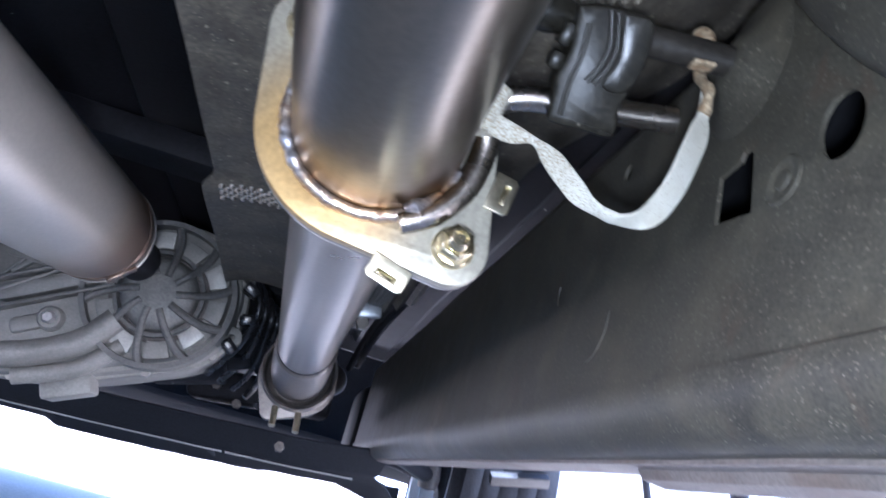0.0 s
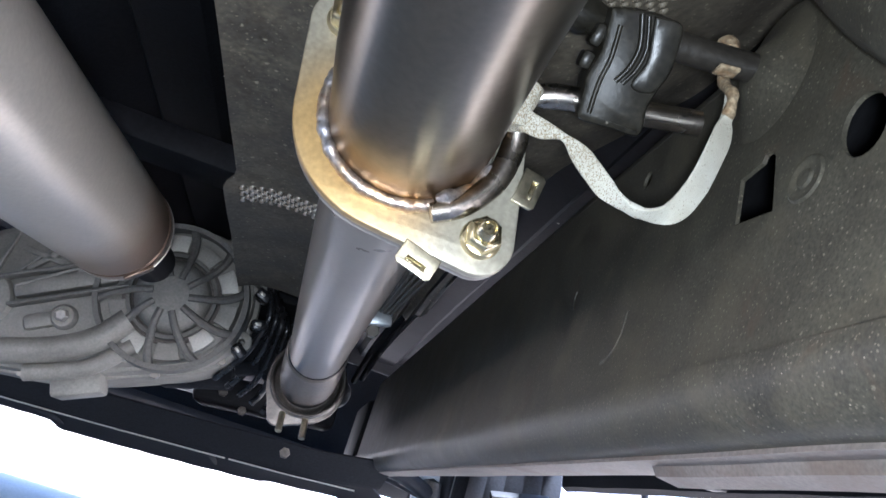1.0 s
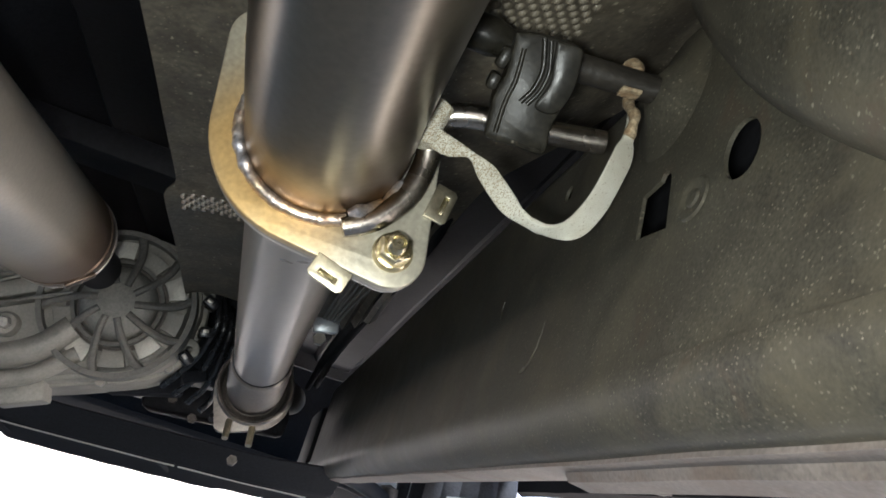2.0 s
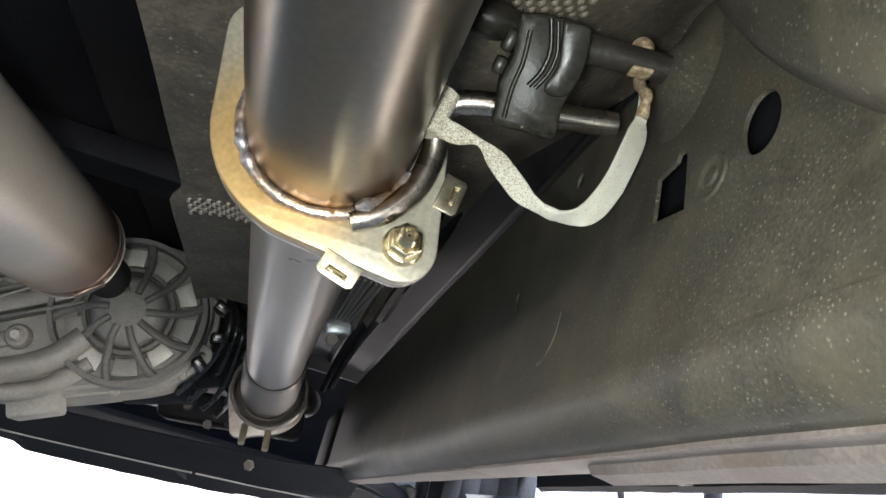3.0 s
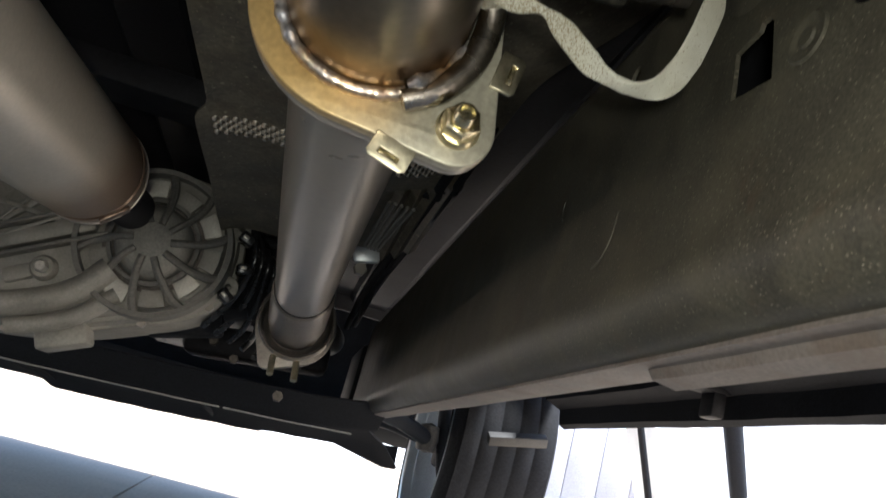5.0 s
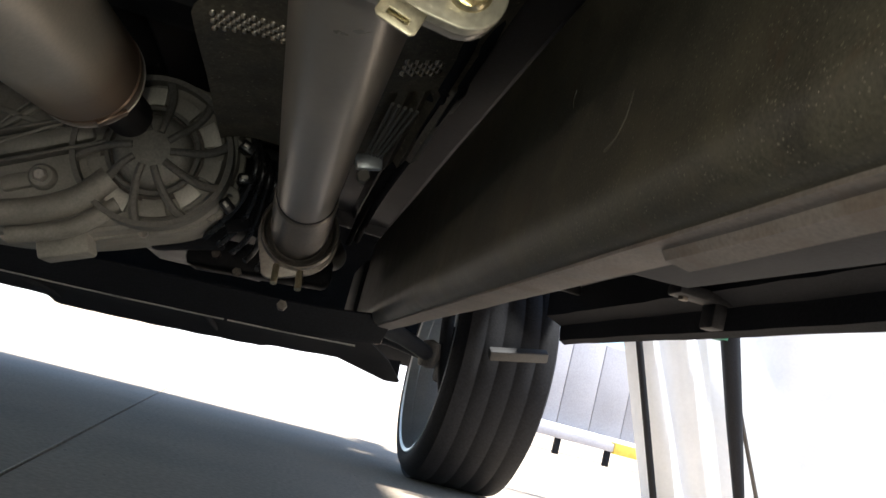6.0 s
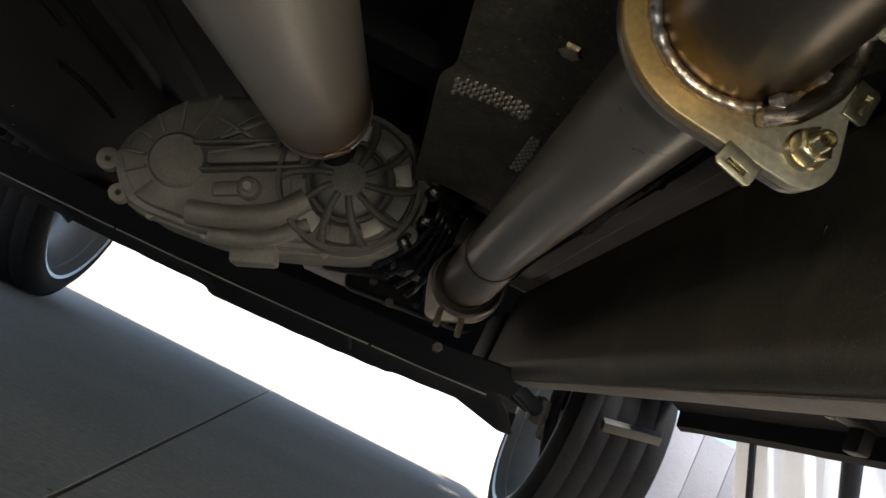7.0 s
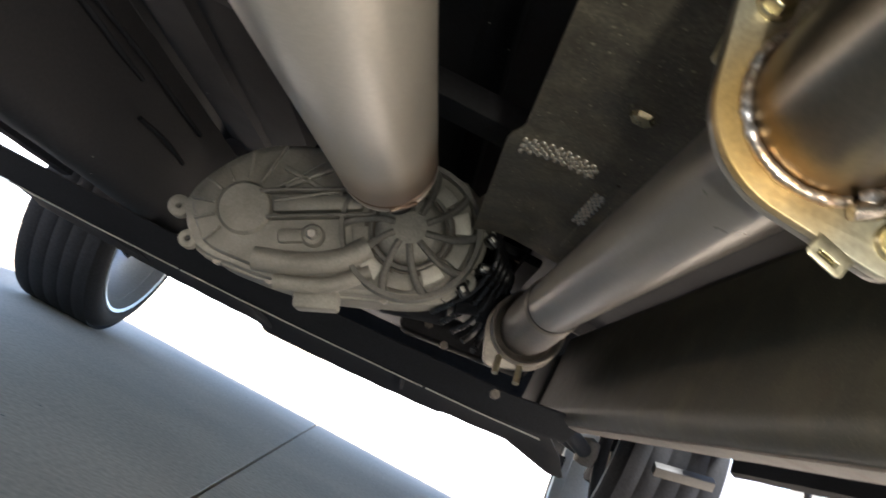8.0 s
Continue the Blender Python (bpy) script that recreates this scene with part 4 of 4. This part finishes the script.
# ---------------------------------------------------------------- transfer case
def transfer_case():
    tc = thing("transfer_case", (-0.15, 1.24, 0.42), "ribbed cast aluminium transfer case, chalky grey", "transfer case")
    c = -tc.location
    base = [(-0.345, 0.345), (-0.338, 0.390), (-0.300, 0.455), (-0.240, 0.495), (-0.165, 0.515), (-0.100, 0.535), (-0.045, 0.555), (0.005, 0.545), (0.036, 0.505), (0.045, 0.460), (0.035, 0.410), (0.000, 0.378), (-0.060, 0.352), (-0.120, 0.328), (-0.180, 0.312), (-0.240, 0.303), (-0.300, 0.303)]
    sm = [(p.x, p.y) for p in spline([Vector((x, z, 0)) for x, z in base + base[:1]], 4)[:-1]]
    cx, cz = -0.15, 0.425
    def ring(f):
        return [(cx + (x - cx) * f, cz + (z - cz) * f) for x, z in sm]
    T = Matrix.Translation(c)
    body = part("case_body", extrude(ring(1.0), 0.16, 0.006, m=T @ pose(0, 1.215, 0)), CAST, tc)
    part("split_flange", extrude(ring(1.035), 0.018, 0.003, m=T @ pose(0, 1.245, 0)), CAST, tc)
    part("cover", extrude(ring(0.93), 0.03, 0.010, m=T @ pose(0, 1.196, 0)), CAST, tc)
    # output boss with ring and radial webs
    O = Vector((-0.052, 0.0, 0.452))
    part("output_boss", lathe([(0.0005, -0.024), (0.034, -0.024), (0.042, -0.020), (0.047, -0.010), (0.050, 0.01)], 48, m=T @ pose(O.x, 1.196, O.z)), CAST_MID, body)
    # dark ring painting the shade sunk around the boss
    part("pocket_shade", lathe([(0.046, -0.0015), (0.062, -0.0015), (0.062, 0.01), (0.046, 0.01)], 56, closed=True, m=T @ pose(O.x, 1.194, O.z)), IRON, body)
    # ring webs and ribs take a darker tone for their shade
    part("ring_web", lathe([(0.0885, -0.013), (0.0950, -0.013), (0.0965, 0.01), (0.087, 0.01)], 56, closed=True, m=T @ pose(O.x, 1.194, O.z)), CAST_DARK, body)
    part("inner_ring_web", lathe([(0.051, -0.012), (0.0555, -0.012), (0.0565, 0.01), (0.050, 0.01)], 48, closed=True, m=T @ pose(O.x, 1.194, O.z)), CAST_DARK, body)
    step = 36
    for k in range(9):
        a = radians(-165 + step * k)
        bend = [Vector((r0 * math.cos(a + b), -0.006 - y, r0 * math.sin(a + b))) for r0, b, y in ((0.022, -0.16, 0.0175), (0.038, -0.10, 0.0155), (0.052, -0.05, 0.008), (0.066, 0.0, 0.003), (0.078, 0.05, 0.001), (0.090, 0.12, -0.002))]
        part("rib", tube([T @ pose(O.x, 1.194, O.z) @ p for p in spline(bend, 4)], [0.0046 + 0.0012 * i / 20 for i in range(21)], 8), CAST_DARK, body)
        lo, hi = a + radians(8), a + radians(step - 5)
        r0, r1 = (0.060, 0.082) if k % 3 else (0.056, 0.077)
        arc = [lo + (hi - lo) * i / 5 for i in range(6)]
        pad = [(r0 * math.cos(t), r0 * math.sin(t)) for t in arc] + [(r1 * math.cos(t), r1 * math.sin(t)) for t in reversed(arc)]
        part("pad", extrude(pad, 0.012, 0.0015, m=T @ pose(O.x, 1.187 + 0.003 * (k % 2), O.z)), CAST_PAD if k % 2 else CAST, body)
    # lower bearing boss
    part("bearing_boss", lathe([(0.0005, -0.0075), (0.033, -0.0070), (0.0365, -0.0035), (0.039, 0.01)], 40, m=T @ pose(-0.262, 1.196, 0.376)), CAST, body)
    tilt = math.atan2(O.z - 0.375, O.x + 0.268)
    M = T @ pose(-0.268, 1.196, 0.375) @ Matrix.Rotation(-tilt, 4, "Y")
    M1 = T @ pose(-0.262, 1.196, 0.376) @ Matrix.Rotation(-radians(29.5), 4, "Y")
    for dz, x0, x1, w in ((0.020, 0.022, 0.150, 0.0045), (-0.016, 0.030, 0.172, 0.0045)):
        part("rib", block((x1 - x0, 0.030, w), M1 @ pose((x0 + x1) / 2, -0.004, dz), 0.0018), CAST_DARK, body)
    part("long_boss", block((0.122, 0.024, 0.022), M1 @ pose(0.098, 0.0, 0.002), 0.006), CAST, body)
    part("bolt_boss", lathe([(0.0005, -0.012), (0.0125, -0.012), (0.0150, -0.009), (0.0165, 0.006)], 28, m=T @ pose(-0.163, 1.196, 0.385)), CAST, body)
    part("bolt_boss", block((0.046, 0.016, 0.020), M1 @ pose(0.066, 0.001, -0.040), 0.006), CAST, body)
    # fins between the bearing boss and the rim
    rim = ring(0.925)
    for deg in (38, 59, 86, 111, 141, 168, 196, 219, 246):
        a = radians(deg)
        dx, dz = math.cos(a), math.sin(a)
        reach = 0.05
        for (xa, za), (xb, zb) in zip(rim, rim[1:] + rim[:1]):
            den = dx * (zb - za) - dz * (xb - xa)
            if abs(den) > 1e-9:
                r = ((xa + 0.262) * (zb - za) - (za - 0.376) * (xb - xa)) / den
                u = ((xa + 0.262) * dz - (za - 0.376) * dx) / den
                if r > 0 and 0 <= u <= 1:
                    reach = max(reach, r)
        part("rib", block((reach - 0.040, 0.014, 0.0042), T @ pose(-0.262, 1.196, 0.376) @ Matrix.Rotation(-a, 4, "Y") @ pose((reach + 0.040) / 2, 0.001, 0, 0, 0, 4), 0.0014), CAST_MID, body)
    part("swept_boss", tube([M @ Vector(p) for p in spline([Vector((0.03, 0, -0.066)), Vector((0.09, -0.004, -0.066)), Vector((0.14, -0.006, -0.055)), Vector((0.178, -0.006, -0.030))], 6)], 0.016, 14), CAST, body)
    part("swept_boss", tube([M @ Vector(p) for p in spline([Vector((0.06, 0.004, -0.092)), Vector((0.13, 0.002, -0.088)), Vector((0.185, 0.0, -0.062))], 6)], 0.011, 12), CAST, body)
    for x0, z0, x1, z1 in ((0.05, 0.062, 0.125, 0.030), (0.055, 0.035, 0.125, 0.075), (0.13, 0.03, 0.13, 0.09)):
        l = math.hypot(x1 - x0, z1 - z0)
        part("rib", block((l, 0.014, 0.007), M @ pose((x0 + x1) / 2, 0, (z0 + z1) / 2) @ Matrix.Rotation(-math.atan2(z1 - z0, x1 - x0), 4, "Y"), 0.0015), CAST, body)
    part("plug", lathe([(0.0005, -0.006), (0.006, -0.006), (0.0085, -0.003), (0.0085, 0.004)], 6, m=T @ pose(-0.163, 1.180, 0.385)), ALU, body)
    # lugs with holes and case bolts
    for x, z, r in ((-0.350, 0.340, 0.0135), (0.040, 0.508, 0.013), (-0.316, 0.306, 0.011), (0.046, 0.43, 0.012)):
        bm = plate(circle(0, 0, r, 28), [circle(0, 0, 0.0055, 16)], 0.018, 0.002)
        bm.transform(T @ pose(x, 1.228, z, 90, 0, 0))
        part("lug", bm, CAST, body)
    part("foot", block((0.06, 0.05, 0.035), T @ pose(-0.125, 1.24, 0.318, 0, -24, 0), 0.005), CAST, body)
    part("foot", block((0.045, 0.05, 0.05), T @ pose(0.028, 1.24, 0.535, 0, 30, 0), 0.005), CAST, body)
    for k in range(13):
        x, z = ring(1.005)[int(k * len(sm) / 13)]
        part("case_bolt", hexagon(0.0065, 0.010, T @ pose(x, 1.238, z)), FAR_PIPE, body)
    # shift motor, connector and harness beside the case
    mo = part("shift_motor", block((0.075, 0.07, 0.06), T @ pose(0.075, 1.32, 0.44, 0, 20, 0), 0.012), PLASTIC, tc, "black shift motor")
    part("connector", block((0.032, 0.02, 0.016), T @ pose(0.062, 1.275, 0.405, 0, -25, 0), 0.003), PLASTIC, mo)
    part("connector", block((0.105, 0.05, 0.034), T @ pose(-0.010, 1.386, 0.384, 0, -16, 0), 0.006), PLASTIC, tc, "black connector block")
    part("tag", block((0.028, 0.003, 0.016), T @ pose(-0.015, 1.358, 0.382, 0, -16, 0), 0.001), RIM, tc, "pale rating tag")
    for k in range(5):
        pts = [Vector((0.045 + 0.012 * k, 1.22 + 0.03 * k, 0.53 - 0.01 * k)), Vector((0.07 + 0.008 * k, 1.20 + 0.02 * k, 0.47)), Vector((0.055 + 0.012 * k, 1.24 + 0.03 * k, 0.42 - 0.008 * k)), Vector((0.02 + 0.02 * k, 1.33, 0.385 - 0.006 * k))]
        part("cable", tube([p + c for p in spline(pts, 6)], 0.0045, 10), CABLE, tc)
    for x, y, z, turn in ((0.052, 1.20, 0.492, 20), (0.060, 1.21, 0.455, -15), (0.046, 1.225, 0.418, 35)):
        boot = part("plug_housing", block((0.020, 0.026, 0.014), T @ pose(x, y, z, 0, turn, 10), 0.003), CABLE, tc, "glossy black plug housing")
        part("lock_tab", block((0.008, 0.004, 0.005), T @ pose(x, y - 0.0145, z, 0, turn, 10), 0.001), ALU, boot)


transfer_case()


def gearbox():
    g = thing("gearbox", (0.0, 1.9, 0.47), "dark gearbox and oil pan ahead of the transfer case", "gearbox")
    c = -g.location
    prof = [(-0.26, 0.58), (-0.24, 0.46), (-0.20, 0.415), (0.06, 0.425), (0.10, 0.47), (0.12, 0.58)]
    part("oil_pan", solid(strip([(x, z - 0.47) for x, z in prof], -0.5, 0.45, 16, 0.004), 0.004), BLACK, g)
    part("pan_rim", block((0.42, 0.93, 0.016), pose(-0.07, -0.02, 0.075), 0.004), BLACK, g)
    for k in range(7):
        part("pan_bolt", hexagon(0.008, 0.008, pose(-0.255 + 0.06 * k, -0.46, 0.066, 90, 0, 0)), FAR_PIPE, g)
    part("mount", block((0.24, 0.10, 0.05), pose(0.09, -0.32, -0.075, 0, -6, 0), 0.012), BLACK, g)
    for x, z in ((0.02, -0.085), (0.06, -0.105), (0.16, -0.09)):
        part("mount_bolt", hexagon(0.008, 0.012, pose(x, -0.385, z)), IRON, g)


gearbox()


# ---------------------------------------------------------------- heat shield
def shield_z(x, y):
    u = (x + 0.119) / 0.239
    z = 0.012 - 0.014 * (1 - u) ** 10 + 0.0012 * math.sin(u * 9) + 0.035 * (max(0.0, u - 0.55) / 0.45) ** 2
    if u > 0.72 and y > 0.17:
        z += 0.006 * math.sin((u - 0.72) * 90)
    # a shallow step where the dimpled lower sheet laps over the upper one
    z -= 0.0025 / (1 + math.exp(-(y - 0.078) * 900))
    return min(z, 0.086) + 0.0025 * noise.noise((x * 14, y * 7, 0)) - 0.03 * max(0.0, y - 0.22)


def shield_x(k, y):
    """The sheet is narrower behind the lap, and spreads over the rail towards the back."""
    x0 = -0.119 + 0.010 / (1 + math.exp((y - 0.074) * 300))
    x1 = 0.120 + 0.058 / (1 + math.exp((y + 0.10) * 60))
    return x0 + (x1 - x0) * k / 32


def heat_shield():
    h = thing("heat_shield", (0.14, 0.725, 0.498), "dull dusty sheet-metal heat shield with dimpled band", "heat shield")
    bm = bmesh.new()
    rows = []
    for i in range(121):
        y = -0.62 + 1.06 * i / 120
        rows.append([bm.verts.new((shield_x(k, y), y, shield_z(shield_x(k, y), y))) for k in range(33)])
    for a, b in zip(rows, rows[1:]):
        for k in range(32):
            bm.faces.new((a[k], a[k + 1], b[k + 1], b[k]))
    sheet = part("sheet", solid(bm, 0.0012), SHIELD, h)
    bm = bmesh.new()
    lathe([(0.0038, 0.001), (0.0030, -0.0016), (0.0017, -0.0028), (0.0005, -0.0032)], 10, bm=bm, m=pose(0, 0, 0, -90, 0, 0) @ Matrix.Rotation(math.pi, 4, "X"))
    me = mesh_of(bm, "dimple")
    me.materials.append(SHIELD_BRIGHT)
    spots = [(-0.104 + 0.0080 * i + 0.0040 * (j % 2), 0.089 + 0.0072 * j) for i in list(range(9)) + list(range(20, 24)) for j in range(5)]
    spots += [(-0.021 + 0.0060 * i + 0.0030 * (j % 2), 0.150 + 0.0075 * j) for i in range(2) for j in range(15)]
    # a second dimpled field over the hanger
    fine = me.copy()
    fine.materials.clear()
    fine.materials.append(SHIELD)
    for x, y in ((0.048 + 0.0058 * i + 0.0029 * (j % 2), -0.335 + 0.0056 * j) for i in range(10) for j in range(14)):
        d = new("dimple", fine)
        d.parent, d.location, d.scale = sheet, (x, y, shield_z(x, y) - 0.0012), (0.7, 0.7, 0.7)
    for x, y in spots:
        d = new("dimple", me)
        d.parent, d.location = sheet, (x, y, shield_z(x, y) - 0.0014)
    part("clip_nut", hexagon(0.0095, 0.010, pose(-0.034, -0.041, 0.004, 90, 0, 0)), ZINC, h, "yellow zinc push nut")
    part("washer", lathe([(0.004, -0.001), (0.013, -0.001), (0.014, 0.001), (0.004, 0.001)], 24, closed=True, m=pose(-0.034, -0.041, 0.0095, 90, 0, 0)), SHIELD, h)
    part("seam", tube([(-0.012, y, shield_z(-0.012, y) - 0.0012) for y in (0.10 + 0.02 * k for k in range(14))], 0.0022, 8), SHIELD, h)


heat_shield()


def cable_bundle():
    for x, z, label in ((0.235, 0.535, "black brake hose clipped along the rail top"), (0.250, 0.545, "thin black fuel line along the rail top")):
        b = thing("fuel_line", (x, 0.9, z), label, "fuel line", "lines on the rail")
        part("line", tube(spline([(0, -0.26, 0.02), (0.002, -0.15, 0.0), (0.004, 0, -0.004), (-0.002, 0.6, 0.0), (0.0, 0.95, -0.02)], 6), 0.0065, 10), PLASTIC, b)
        part("line_clip", block((0.02, 0.012, 0.02), pose(0.002, 0.02, 0), 0.003), PLASTIC, b)
    s = thing("wire_bracket", (0.198, 1.06, 0.485), "small bracket with pale connector and ribbed conduit", "bracket")
    part("plate", block((0.03, 0.012, 0.018), pose(0, 0, 0, 0, -15, 0), 0.003), RIM, s)
    # wires paler than black conduit, its highlights put into their colour
    for k in range(5):
        part("wire", tube(spline([(0.004 * k - 0.006, -0.02, 0.004), (0.005 * k - 0.002, -0.09, 0.014), (0.006 * k, -0.16, 0.018)], 5), 0.0018, 8), CAST_DARK, s)
    part("bolt", hexagon(0.008, 0.01, pose(-0.002, 0.0, -0.016)), FAR_PIPE, s)


cable_bundle()


def arch_liner():
    a = thing("wheel_arch_flap", (0.77, 2.27, 0.42), "pale edged wheel-arch flap behind the tyre", "splash flap")
    part("edge", block((0.160, 0.03, 0.028), pose(-0.003, -0.018, -0.005, 30, -12, 0), 0.004), FLAP, a)


arch_liner()


# ---------------------------------------------------------------- yard outside
def yard():
    w = tagged(new("siding_wall"), "pale grey shed wall of upright boards", "wall", kind="structure")
    for k in range(15):
        x = 2.75 + 0.42 * k
        part("board", block((0.412, 0.03, 1.02), pose(x, 9.0 + 0.05 * k, 0.83, 0, 0, 6), 0.006), SIDING, w)
    part("backing", block((7.2, 0.02, 1.0), pose(6.2, 9.5, 0.83, 0, 0, 6.8), 0.0), SIDING, w)
    part("sill_beam", block((7.0, 0.10, 0.09), pose(6.1, 9.3, 0.26, 0, 0, 6.8), 0.01), WHITE, w)
    rail = thing("parking_beam", (3.1, 8.4, 0.0), "low grey beam on posts with yellow end", "barrier")
    part("beam", block((1.5, 0.09, 0.09), pose(0, 0, 0.21, 0, 0, 6), 0.01), SIDING, rail)
    part("yellow_end", block((0.35, 0.10, 0.12), pose(0.92, 0.09, 0.21, 0, 0, 6), 0.01), YELLOW, rail)
    for x in (-0.6, 0.1, 0.7):
        part("post", block((0.06, 0.06, 0.17), pose(x, 0.1 * x, 0.085), 0.005), PLASTIC, rail)
    post = thing("canopy_post", (1.40, 2.95, 0.0), "thin dark leaning post", "post", "posts in the yard")
    part("pole", tube([(0.22, 0, 0.0), (-0.13, 0, 1.05)], 0.013, 12), BLACK, post)
    part("foot", block((0.08, 0.08, 0.012), pose(0.22, 0, 0.006), 0.003), IRON, post)
    sh = thing("white_sheet", (1.6, 3.05, 0.0), "white canvas sheet standing beside a post", "sheet")
    bm = bmesh.new()
    rows = []
    for i in range(13):
        z = 1.1 * i / 12
        rows.append([bm.verts.new((0.22 - 0.36 * z / 1.05 - 0.2 + 0.35 * k / 16, 0.02 * math.sin(k * 0.9 + z * 2) - 0.05 * math.sin(math.pi * k / 16), z)) for k in range(17)])
    for a, b in zip(rows, rows[1:]):
        for k in range(16):
            bm.faces.new((a[k], a[k + 1], b[k + 1], b[k]))
    part("canvas", solid(bm, 0.004), WHITE, sh)
    st = thing("stand", (1.71, 2.9, 0.0), "dark leaning stand with green cap and bottom bar", "stand", "posts in the yard")
    part("leg", tube([(0.22, 0, 0.02), (0.10, 0, 0.45), (0.02, 0, 0.75)], [0.014, 0.030, 0.036], 14), BLACK, st)
    part("leg", tube([(0.34, 0.03, 0.02), (0.13, 0.03, 0.5)], 0.008, 10), IRON, st)
    part("cap", lathe([(0.0005, 0), (0.04, 0.0), (0.045, 0.05), (0.03, 0.11), (0.0005, 0.12)], 20, m=pose(-0.03, 0, 0.72, 90, 0, 0)), GREEN, st)
    part("bar", block((0.7, 0.05, 0.04), pose(0.62, 0, 0.02, 0, 0, 0), 0.008), IRON, st)
    sh2 = thing("white_sheet", (2.35, 3.3, 0.0), "white crumpled canvas sheet hanging to the ground", "sheet")
    bm = bmesh.new()
    rows = []
    for i in range(15):
        z = 1.25 * i / 14
        rows.append([bm.verts.new((-0.42 - 0.3 * z + 1.5 * k / 24, 0.02 * math.sin(k * 0.7 + z * 3) + 0.03 * noise.noise((k * 0.4, z * 3, 0)), z)) for k in range(25)])
    for a, b in zip(rows, rows[1:]):
        for k in range(24):
            bm.faces.new((a[k], a[k + 1], b[k + 1], b[k]))
    part("canvas", solid(bm, 0.004), WHITE, sh2)

    # emissive sheet added far off so the horizon shows white
    glow = bpy.data.materials.new("backdrop_glow")
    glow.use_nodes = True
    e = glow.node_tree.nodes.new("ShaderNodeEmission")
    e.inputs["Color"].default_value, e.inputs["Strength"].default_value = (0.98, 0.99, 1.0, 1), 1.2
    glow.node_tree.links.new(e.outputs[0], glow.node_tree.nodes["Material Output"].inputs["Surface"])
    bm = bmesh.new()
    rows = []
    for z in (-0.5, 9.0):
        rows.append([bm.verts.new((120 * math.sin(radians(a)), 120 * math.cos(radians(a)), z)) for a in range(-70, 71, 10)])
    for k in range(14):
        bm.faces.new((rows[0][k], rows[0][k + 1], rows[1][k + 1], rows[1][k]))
    tagged(part("backdrop", bm, glow), "added glowing white sheet standing for the bright distance", "backdrop", kind="structure")


yard()
